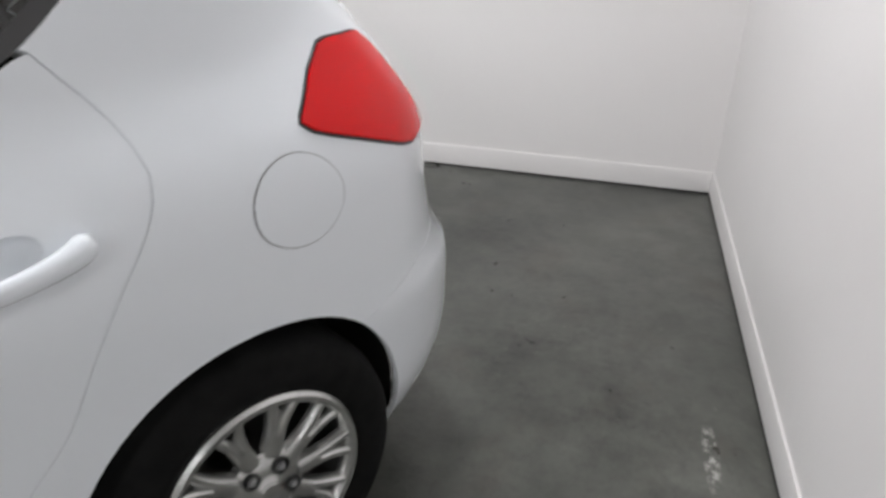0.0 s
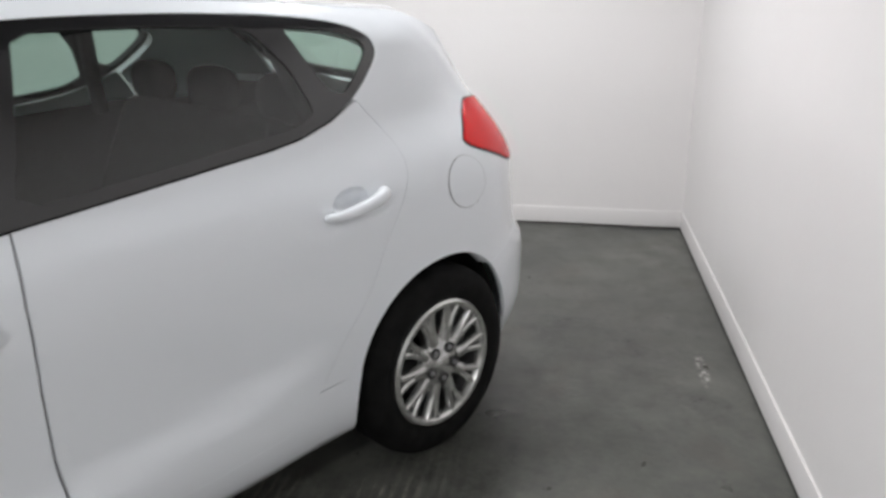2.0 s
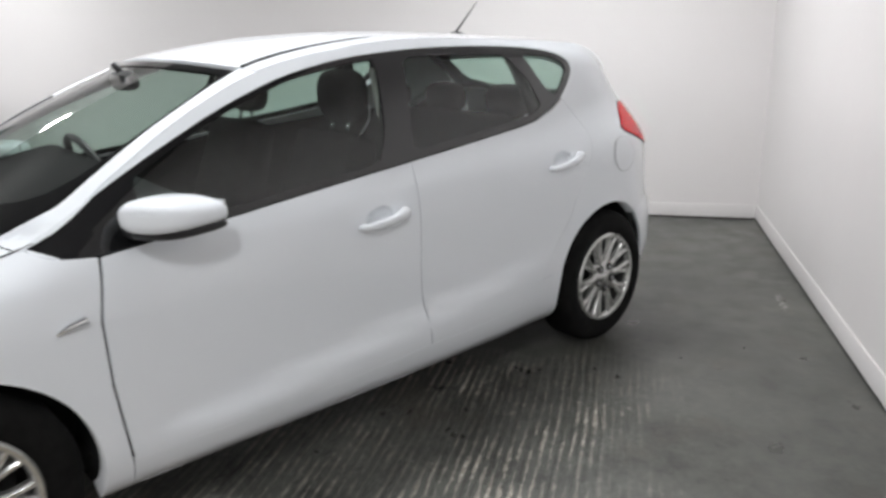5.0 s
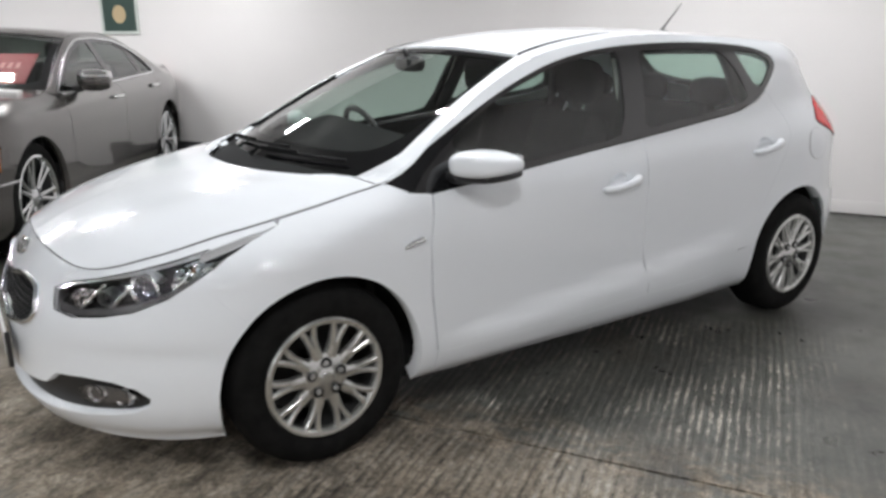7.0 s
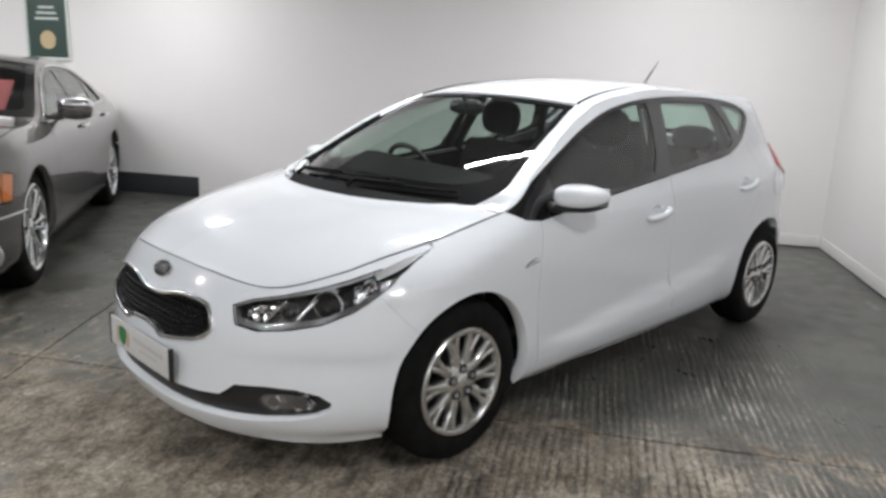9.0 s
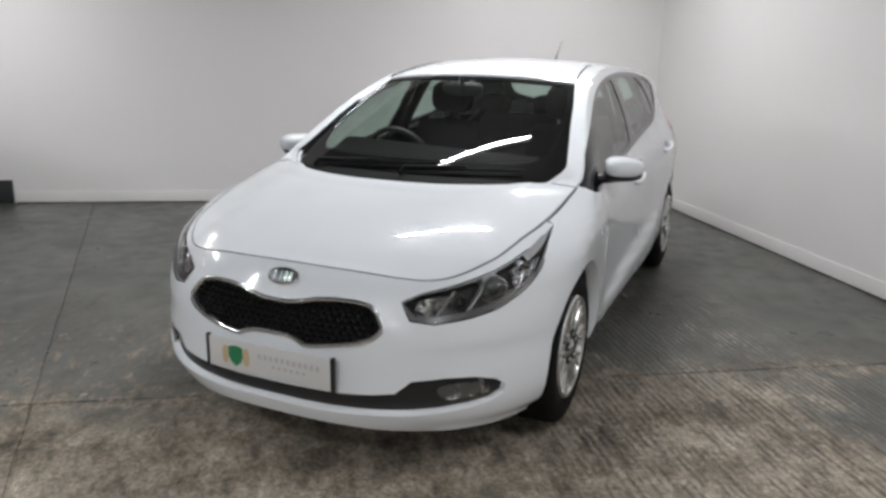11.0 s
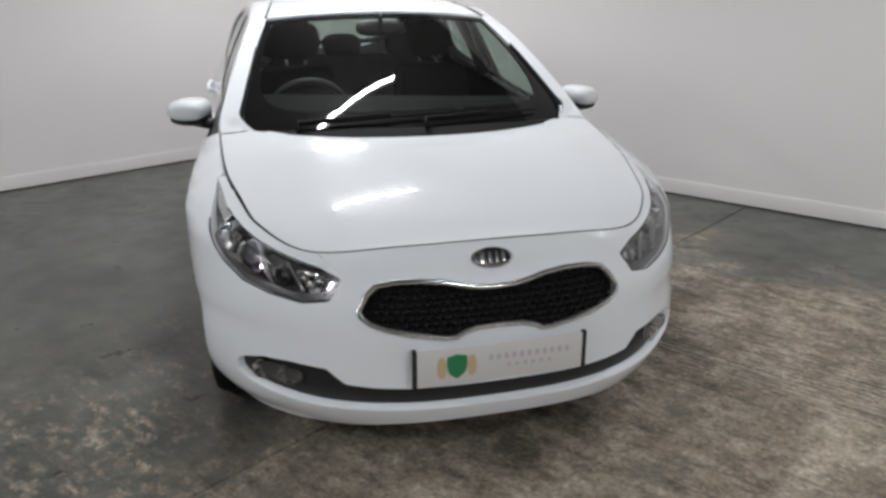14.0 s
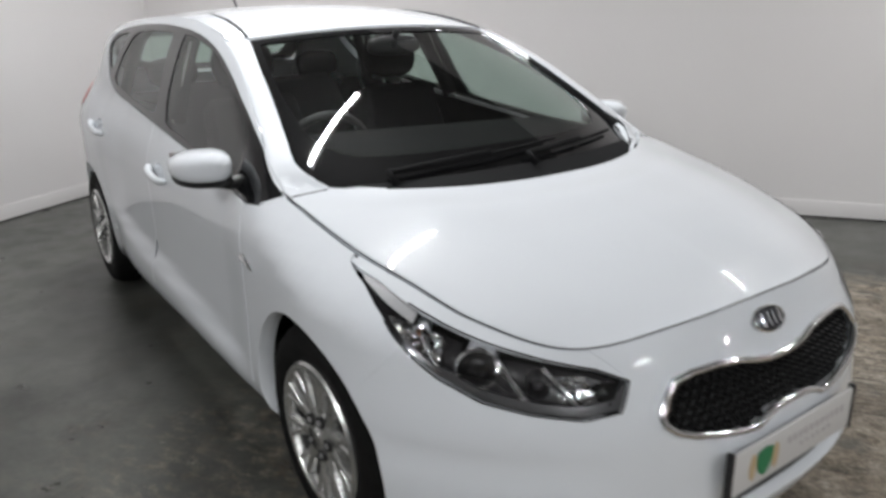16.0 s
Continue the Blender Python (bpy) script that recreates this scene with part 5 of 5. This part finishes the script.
for y in (-0.37, 0.37):
    seat(hatchback, -0.22, y)
bench = seat(hatchback, 0.68, 0.0, 1.22, False)
for y in (-0.42, 0.0, 0.42):
    h = blob((0.05, 0.13, 0.075), (1.10, y, 1.13), 3.0, 10)
    part("headrest", h, CLOTH, bench)
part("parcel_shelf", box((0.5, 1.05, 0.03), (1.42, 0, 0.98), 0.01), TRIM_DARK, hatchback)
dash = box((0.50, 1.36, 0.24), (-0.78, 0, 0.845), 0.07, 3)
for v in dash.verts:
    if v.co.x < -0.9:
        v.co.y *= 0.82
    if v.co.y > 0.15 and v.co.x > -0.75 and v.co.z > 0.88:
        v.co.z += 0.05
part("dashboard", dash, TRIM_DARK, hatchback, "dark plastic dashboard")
rim = [Vector((0, 0.185 * math.cos(t), 0.185 * math.sin(t))) for t in np.linspace(0, 2 * math.pi, 36, endpoint=False)]
sm = pose(-0.50, 0.37, 0.895, 0, -24, 0)
wheel_ob = part("steering_wheel", tube([sm @ p for p in rim], 0.015, 8, True), BLACK_PLASTIC, hatchback, "black steering wheel")
part("airbag_boss", blob((0.03, 0.075, 0.06), tuple(sm @ Vector((-0.02, 0, 0))), 2.5, 10), BLACK_PLASTIC, wheel_ob)
for t in (0, math.pi, -math.pi / 2):
    part("wheel_spoke", tube([sm @ Vector((-0.02, 0.05 * math.cos(t), 0.05 * math.sin(t))), sm @ Vector((0, 0.18 * math.cos(t), 0.18 * math.sin(t)))], 0.014, 6), BLACK_PLASTIC, wheel_ob)
mir = part("rear_view_mirror", blob((0.022, 0.115, 0.036), (-0.47, 0.02, 1.284), 3.2, 12), BLACK_PLASTIC, hatchback, "black interior mirror")
part("mirror_stalk", tube([(-0.47, 0.02, 1.30), (-0.50, 0.02, 1.345)], 0.012, 8), BLACK_PLASTIC, mir)
for sgn in (-1, 1):
    # inner pillars and belts
    for u0, u1, w in ((2.50, 2.60, 0.035), (3.36, 3.28, 0.03)):
        zz = np.linspace(1.0, 1.36, 8)
        q = skin(np.array([sgn * (u0 + (u1 - u0) * k / 7) for k in range(8)]), zz)
        part("inner_pillar", tube([(p[0], p[1] * 0.90, p[2]) for p in q], w, 8), TRIM_DARK, hatchback)
    q = skin(np.array([sgn * 2.545, sgn * 2.505]), np.array([1.31, 1.0]))
    part("seat_belt", tube([(p[0] - 0.01, p[1] * 0.93, p[2]) for p in q], 0.010, 8, False, 0.3), BELT_GREY, hatchback, "pale grey seat belt strap")

fit_wheels(hatchback, [(-1.325, -1, 0.842, 0.315, 0), (-1.325, 1, 0.842, 0.315, 20), (1.325, -1, 0.842, 0.315, 33), (1.325, 1, 0.842, 0.315, 10)], wheel_parts(0.315, 0.205, 0.195))

# ---- the grey saloon ----
saloon = Shell(
    xf=-1.55, xr=1.75,
    nose=[(0.12, -2.32), (0.25, -2.38), (0.50, -2.40), (0.75, -2.39), (0.86, -2.36), (1.5, -2.0)],
    tail=[(0.15, 2.40), (0.40, 2.48), (0.80, 2.48), (1.00, 2.46), (1.5, 2.3)],
    belt=[(-2.4, 0.93), (-1.0, 0.955), (0.0, 0.975), (1.2, 1.005), (2.5, 1.03)],
    section=[(0.0, 0.83), (0.06, 0.87), (0.15, 0.905), (0.35, 0.915), (0.60, 0.920), (0.80, 0.918), (0.92, 0.895), (1.0, 0.850)],
    lean=(0.42, 0.25),
    edge=[("y", -2.345, 0.0, 0.875), ("y", -2.33, 0.45, 0.870), ("x", -2.20, 0.745, 0.875), ("x", -1.55, 0.815, 0.945), ("x", -0.90, 0.800, 0.990), ("x", -0.55, 0.735, 1.150), ("x", -0.12, 0.650, 1.315), ("x", 0.25, 0.620, 1.360),
          ("x", 0.80, 0.615, 1.352), ("x", 1.20, 0.640, 1.275), ("x", 1.60, 0.700, 1.120), ("x", 1.80, 0.720, 1.060), (5.0, 2.25, 0.60, 1.055), (5.3, 2.44, 0.0, 1.045)],
    shoulder=[(0, 0.05), (0.8, 0.09), (2.0, 0.10), (5.3, 0.08)],
    taper=[(-2.4, 0.97), (-1.5, 1.0), (1.5, 1.0), (2.5, 0.95)],
    cab=[(-2.4, 1.0), (0.0, 1.0), (2.5, 0.97)],
    power=(2.0, 4.5, 2.2, 4.5))
grey_car = thing("saloon_car", "grey metallic four-door saloon with chrome trim parked by the back wall", "car", pose(-1.885, 4.243, 0, 0, 0, 60.5) @ Matrix.Scale(1.05, 4))
sk, SL = saloon.pos, saloon.long


def s_edge(u0, u1, n=20, drop=0.003):
    return [(float(u), float(saloon.edge(u)[2]) - drop) for u in np.linspace(u0, u1, n)]


def s_arc(cx, a0, a1, n=16, r=0.385):
    return [(saloon.u_of_x(cx + r * math.cos(a), 0.355 + r * math.sin(a)), 0.355 + r * math.sin(a)) for a in np.linspace(radians(a0), radians(a1), n)]


def s_both(name, mat, outline, label="", **more):
    return [part(name, patch(lambda u, z: sk(-u, z), outline, mirror=mir, **more), mat, grey_car, label) for mir in (False, True)]


SU_COWL, SU_ROOF, SU_BACK, SU_BOOT = 1 + (-0.90 + 1.55), 1 + (-0.12 + 1.55), 1 + (0.80 + 1.55), 1 + (1.60 + 1.55)
SU_HOOD = saloon.u_of_y(0.70, 0.87)
lamp_s = cut_corners([(0.47, 0.735), (0.48, 0.60), (0.66, 0.575), (0.85, 0.585), (0.862, 0.745), (0.72, 0.768)], 2, 0.12)
amber_s = [(0.785, 0.598), (0.846, 0.596), (0.856, 0.738), (0.795, 0.752)]
half = s_edge(0.0, SU_HOOD, 8) + [(0.88, 0.84), (0.885, 0.62)] + s_arc(-1.37, 140, 205, 8) + [(0.80, 0.19), (0.4, 0.19), (0.0, 0.20)]
g_half = [(0.0, 0.80), (0.30, 0.80), (0.40, 0.77), (0.36, 0.56), (0.28, 0.50), (0.0, 0.50)]
g_line = clean(g_half + [(-u, z) for u, z in g_half[::-1]])
i_half = [(0.0, 0.38), (0.45, 0.38), (0.50, 0.33), (0.42, 0.28), (0.0, 0.28)]
i_line = clean(i_half + [(-u, z) for u, z in i_half[::-1]])
sb = part("front_bumper", patch(sk, clean(half + [(-u, z) for u, z in half[::-1]]), [g_line, i_line, lamp_s, lamp_s * (-1, 1)], 0.05, flange=0.03), GREY_PAINT, grey_car)
part("grille_backing", patch(sk, g_line, step=0.06, off=-0.04, flange=0), DARK, sb)
part("grille_surround", tube(follow(g_line, 0.004, 0.03, sk), 0.016, 8, True), CHROME, sb, "chrome grille surround")
for k in range(6):
    z = 0.55 + 0.045 * k
    w = 0.34 + 0.02 * k / 6
    q = sk(np.linspace(-w, w, 15), np.full(15, z))
    part("grille_bar", tube([(p[0] + 0.014, p[1], p[2]) for p in q], 0.007, 6), CHROME, sb)
part("lower_intake", patch(sk, i_line, step=0.06, off=-0.03, flange=0), BLACK_PLASTIC, sb)
for sgn in (-1, 1):
    q = sk(sgn * np.linspace(0.46, 0.93, 16), np.full(16, 0.52))
    part("bumper_strip", tube([(p[0] - 0.004, p[1] * 1.004, p[2]) for p in q], 0.009, 6), CHROME, sb, "chrome bumper strip")
    surf = (lambda k: (lambda u, z: sk(k * u, z)))(sgn)
    lens = part("headlight", patch(surf, shrink(densify(lamp_s, 0.03), 0.003), step=0.03, flange=0.01), LENS, grey_car, "clear headlight with amber corner")
    part("housing", patch(surf, lamp_s, step=0.04, off=-0.05, flange=0), LAMP_INSIDE, lens)
    part("amber_corner", patch(surf, amber_s, step=0.03, off=-0.012, flange=0.02), ORANGE, lens, "amber indicator lens")
    c = sk(np.array(sgn * 0.68), np.array(0.672))
    cup = lathe([(0.0, 0.02), (0.03, 0.018), (0.055, -0.012), (0.062, -0.012), (0.062, 0.03)], 26, "x")
    bmesh.ops.transform(cup, matrix=pose(float(c[0]) + 0.035, float(c[1]) * 0.985, float(c[2]), 0, 0, -sgn * 15), verts=cup.verts)
    part("reflector", cup, LAMP_DARK, lens)
    part("projector", blob((0.03, 0.038, 0.038), (float(c[0]) + 0.04, float(c[1]) * 0.985, float(c[2])), 2.0, 10), CHROME, lens)
    c = sk(np.array(sgn * 0.66), np.array(0.34))
    fog = lathe([(0.0, -0.004), (0.04, -0.002), (0.055, 0.004), (0.07, -0.004), (0.075, 0.02)], 26, "x")
    bmesh.ops.translate(fog, vec=(float(c[0]) - 0.002, float(c[1]), float(c[2])), verts=fog.verts)
    part("fog_lamp", fog, LAMP_INSIDE, sb)
wing_s = clean([(0.886, 0.62), (0.881, 0.84)] + s_edge(SU_HOOD + 0.005, SU_COWL - 0.04, 14) + [(1.66, 0.945), (1.70, 0.86), (1.70, 0.22), (1.54, 0.22)] + s_arc(-1.37, -20, 138, 22))
s_both("front_wing", GREY_PAINT, wing_s, step=0.05, flange=0.05)
fd = [(1.704, 0.225), (1.704, 0.86), (1.72, 0.945), (2.10, 0.955), (2.80, 0.978), (2.83, 0.90), (2.80, 0.60), (2.83, 0.225)]
rd = [(2.834, 0.225), (2.804, 0.60), (2.834, 0.90), (2.804, 0.978), (3.40, 0.993), (3.86, 1.005), (3.86, 0.88), (3.74, 0.74), (3.60, 0.60), (3.58, 0.40), (3.58, 0.225)]
sdoors = [s_both("front_door", GREY_PAINT, fd, step=0.06, gap=0.0015), s_both("rear_door", GREY_PAINT, rd, step=0.06, gap=0.0015)]
s_both("sill", GREY_PAINT, [(1.54, 0.185), (3.62, 0.185), (3.60, 0.222), (1.54, 0.218)], step=0.05)
dlo_s = [tuple(p) for p in cut_corners([(1.70, 0.952), (2.10, 0.962), (2.80, 0.984), (3.40, 0.999), (3.93, 1.012), (3.72, 1.155), (3.50, 1.240), (3.28, 1.298), (2.90, 1.320), (2.55, 1.308), (2.25, 1.225), (1.98, 1.105)], 1, 0.15)]
p1 = [(1.80, 0.975), (2.74, 1.005), (2.72, 1.285), (2.57, 1.278), (2.28, 1.205), (2.03, 1.09)]
p2 = [(2.83, 1.008), (3.50, 1.022), (3.44, 1.215), (3.27, 1.265), (2.90, 1.290), (2.81, 1.288)]
p3 = [(3.56, 1.026), (3.84, 1.032), (3.70, 1.13), (3.55, 1.205)]
for sgn in (-1, 1):
    surf = (lambda k: (lambda u, z: sk(k * u, z)))(sgn)
    band = part("window_surround", patch(surf, dlo_s, [p1, p2, p3], 0.05, off=-0.003), BLACK_GLOSS, grey_car)
    part("window_chrome", tube(follow(dlo_s, 0.004, 0.03, sk, sgn), 0.010, 6, True), CHROME, band, "chrome window line")
    for p in (p1, p2, p3):
        g = part("window_pane", patch(surf, shrink(densify(p, 0.03), -0.004), step=0.08, off=-0.007, flange=0), GLASS, band)
        g.visible_shadow = False
start = int(np.argmin([math.hypot(u - 3.92, z - 1.012) for u, z in dlo_s]))
upper_s = [p for p in dlo_s[start:] + dlo_s[:1]]
bs = clean(s_edge(SU_COWL - 0.035, 5.05, 50) + [(5.1, 0.98), (5.1, 0.55)] + s_arc(1.515, 35, 170, 22)[0:] + [(3.60, 0.40), (3.604, 0.60), (3.744, 0.74), (3.864, 0.88), (3.868, 1.008)] + upper_s)
s_both("body_side", GREY_PAINT, bs, step=0.06, flange=0.05)


def s_rear(w, z):
    w = np.asarray(w, float)
    return sk(np.where(w < 0, -1, 1) * (2 + SL - np.abs(w)), z)


rh = [(0.0, 1.04), (0.2, 1.045), (0.2, 0.55), (0.75, 0.55)] + [(2 + SL - u, z) for u, z in s_arc(1.515, 30, -22, 8)] + [(0.6, 0.2), (0.0, 0.2)]
part("rear_bumper", patch(s_rear, clean(rh + [(-u, z) for u, z in rh[::-1]]), step=0.08, out=lambda P: P - np.stack([np.minimum(P[:, 0], 1.7), P[:, 1] * 0, P[:, 2]], 1)), GREY_PAINT, grey_car)


def s_run(u0, u1, side):
    return lambda t: saloon.edge(u0 + (u1 - u0) * np.asarray(t, float)) * (1, side, 1)


def s_across(u_end, mid, power=2.2):
    e, mid = saloon.edge(np.array(u_end)), np.array(mid, float)

    def at(s):
        s = np.asarray(s, float)[..., None]
        k = np.abs(s) ** power
        return np.concatenate([mid[0] + (e[0] - mid[0]) * k, e[1] * s, mid[2] + (e[2] - mid[2]) * k], -1)
    return at


def s_nose(s):
    s = np.asarray(s, float)
    e = saloon.edge(np.abs(s) * SU_HOOD)
    return np.stack([e[..., 0], np.where(s < 0, -1, 1) * e[..., 1], e[..., 2]], -1)


cowl_s, front_s, back_s, boot_s = s_across(SU_COWL, (-1.02, 0, 1.0)), s_across(SU_ROOF, (-0.20, 0, 1.365)), s_across(SU_BACK, (0.92, 0, 1.385)), s_across(SU_BOOT, (1.72, 0, 1.12))
hood_s = coons(s_nose, cowl_s, s_run(SU_HOOD, SU_COWL, -1), s_run(SU_HOOD, SU_COWL, 1))


def hood_form(s, t):
    p = hood_s(s, t)
    p[..., 2] += 0.035 * np.sin(np.pi * np.clip(t, 0, 1)) ** 0.6 * (1 - np.asarray(s) ** 2) ** 0.6
    return p


part("bonnet", patch(hood_form, [(-0.995, 0.01), (0.995, 0.01), (0.995, 0.985), (-0.995, 0.985)], step=0.06, flange=0.02, out=upward), GREY_PAINT, grey_car)
screen_base = coons(cowl_s, front_s, s_run(SU_COWL, SU_ROOF, -1), s_run(SU_COWL, SU_ROOF, 1))


def screen_s(s, t):
    p, t = screen_base(s, t), np.asarray(t, float)
    w = 0.10 * t * (1 - t)
    p[..., 2] += 0.9 * w
    p[..., 0] -= 0.42 * w
    return p


gl = cut_corners([(-0.93, 0.10), (0.93, 0.10), (0.93, 0.96), (-0.93, 0.96)], 2, 0.05)
wb = part("windscreen_border", patch(screen_s, [(-0.995, -0.02), (0.995, -0.02), (0.995, 0.995), (-0.995, 0.995)], [gl], 0.06, off=-0.005, out=upward), BLACK_GLOSS, grey_car)
wp = part("windscreen", patch(screen_s, shrink(densify(gl, 0.05), -0.01), step=0.03, off=-0.009, flange=0, out=upward), SCREEN, wb, "windscreen with a red card behind it")
wp.visible_shadow = False
roof_s = coons(front_s, back_s, s_run(SU_ROOF, SU_BACK, -1), s_run(SU_ROOF, SU_BACK, 1))
part("roof", patch(roof_s, [(-0.99, 0.005), (0.99, 0.005), (0.99, 0.995), (-0.99, 0.995)], step=0.08, flange=0.03, out=upward), GREY_PAINT, grey_car)
part("headliner", patch(roof_s, [(-0.97, 0.01), (0.97, 0.01), (0.97, 0.99), (-0.97, 0.99)], step=0.15, off=-0.03, flange=0, out=upward), LINING, grey_car)
glass_b = coons(back_s, boot_s, s_run(SU_BACK, SU_BOOT, -1), s_run(SU_BACK, SU_BOOT, 1))
rs = part("rear_screen", patch(glass_b, [(-0.97, 0.02), (0.97, 0.02), (0.97, 0.98), (-0.97, 0.98)], step=0.1, flange=0.01, out=upward), DEEP_GLASS, grey_car)
rs.visible_shadow = False
boot = coons(boot_s, lambda s: s_rear(np.asarray(s, float) * 0.25, np.full_like(np.asarray(s, float), 1.045)), s_run(SU_BOOT, 5.05, -1), s_run(SU_BOOT, 5.05, 1))
part("boot_lid", patch(boot, [(-0.99, 0.01), (0.99, 0.01), (0.99, 0.99), (-0.99, 0.99)], step=0.08, flange=0.02, out=upward), GREY_PAINT, grey_car)
for sgn in (-1, 1):
    doors_of = sdoors[0][0 if sgn < 0 else 1], sdoors[1][0 if sgn < 0 else 1]
    for d, u, z in ((doors_of[0], 2.66, 0.875), (doors_of[1], 3.68, 0.905)):
        f = np.linspace(-1, 1, 11)
        q = sk(sgn * (u + 0.11 * f), np.full(11, z))
        part("door_handle", tube([(p[0], p[1] + sgn * (0.004 + 0.022 * (1 - x ** 4)), p[2]) for p, x in zip(q, f)], 0.014, 8), CHROME, d, "chrome door handle")
    m = part("door_mirror", blob((0.09, 0.115, 0.075), (-0.52, sgn * 0.985, 1.03), 2.8, 14), GREY_PAINT, doors_of[0], "chrome-capped door mirror")
    part("mirror_cap", blob((0.092, 0.117, 0.045), (-0.526, sgn * 0.985, 1.064), 2.6, 12), CHROME, m, "chrome mirror cap")
    part("mirror_arm", tube([(-0.56, sgn * 0.84, 0.965), (-0.53, sgn * 0.90, 0.985)], 0.03, 8), BLACK_PLASTIC, m)
    part("tail_light", patch((lambda k: (lambda u, z: sk(k * u, z)))(sgn), [(4.95, 0.66), (4.95, 1.0), (5.10, 1.0), (5.10, 0.66)], step=0.05, off=0.006, flange=0.02), RED_LENS, grey_car)
for cx in (-1.37, 1.515):
    for sgn in (-1, 1):
        bm = bmesh.new()
        ring = [radians(k) for k in range(-20, 201, 10)]
        rows = [[bm.verts.new((cx + 0.415 * math.cos(t), sgn * y, 0.355 + 0.415 * math.sin(t))) for t in ring] for y in (0.5, 0.79)]
        for i in range(len(ring) - 1):
            bm.faces.new((rows[0][i], rows[0][i + 1], rows[1][i + 1], rows[1][i]))
        bm.faces.new(rows[0])
        part("wheel_housing", bm, DARK, grey_car)
part("floor_pan", box((4.4, 1.45, 0.06), (0, 0, 0.23), 0.01), DARK, grey_car)
part("bulkhead", box((0.05, 1.5, 0.62), (-0.95, 0, 0.60), 0.01), DARK, grey_car)
part("engine_bay", box((1.1, 1.0, 0.5), (-1.65, 0, 0.5), 0.05), DARK, grey_car)
part("boot_floor", box((0.8, 1.3, 0.6), (1.95, 0, 0.62), 0.05), DARK, grey_car)
for y in (-0.38, 0.38):
    seat(grey_car, 0.05, y)
seat(grey_car, 0.95, 0.0, 1.25, False)
part("dashboard", box((0.45, 1.45, 0.22), (-0.62, 0, 0.88), 0.06, 3), TRIM_DARK, grey_car)
sr = [Vector((0, 0.19 * math.cos(t), 0.19 * math.sin(t))) for t in np.linspace(0, 2 * math.pi, 30, endpoint=False)]
sm2 = pose(-0.30, 0.38, 0.95, 0, -24, 0)
part("steering_wheel", tube([sm2 @ p for p in sr], 0.015, 8, True), BLACK_PLASTIC, grey_car)
fit_wheels(grey_car, [(x, s, 0.875, 0.355, a) for x, s, a in ((-1.37, -1, 5), (-1.37, 1, 30), (1.515, -1, 17), (1.515, 1, 44))], wheel_parts(0.355, 0.262, 0.235, False))

RED_CARD = material("red_card", (0.24, 0.010, 0.016), 0.6)
CARD_INK = material("faded_pink_print", (0.45, 0.14, 0.13), 0.6)
card_at = grey_car.matrix_world @ pose(-0.58, -0.36, 1.115, 0, -34, 0)
card = thing("windscreen_card", "red sales card with pale print behind a windscreen", "sign", card_at)
part("card", box((0.34, 0.46, 0.006), (0, 0, 0), 0.002), RED_CARD, card)
for k in range(6):
    part("print_bar", box((0.06, 0.028, 0.002), (0.03, -0.13 + 0.052 * k, 0.0045)), CARD_INK, card)
part("print_line", box((0.012, 0.30, 0.002), (-0.07, 0.0, 0.0045)), CARD_INK, card)
# a long white card on the bonnet, under the windscreen
rest = hood_form(np.array(-0.3), np.array(0.90))
leaf_at = grey_car.matrix_world @ pose(float(rest[0]), -0.27, float(rest[2]) + 0.022, 4, -4, 0)
leaf = thing("bonnet_card", "white card with a red panel lying on a grey bonnet", "sign", leaf_at)
sheet = box((0.17, 0.94, 0.03), (0, 0, 0), 0.012)
for v in sheet.verts:
    v.co.x *= 1 - 0.55 * (abs(v.co.y) / 0.47) ** 3
part("card", sheet, PLATE_WHITE, leaf)
part("red_panel", box((0.15, 0.20, 0.036), (-0.01, -0.04, 0.002), 0.008), RED_CARD, leaf, "red printed panel")
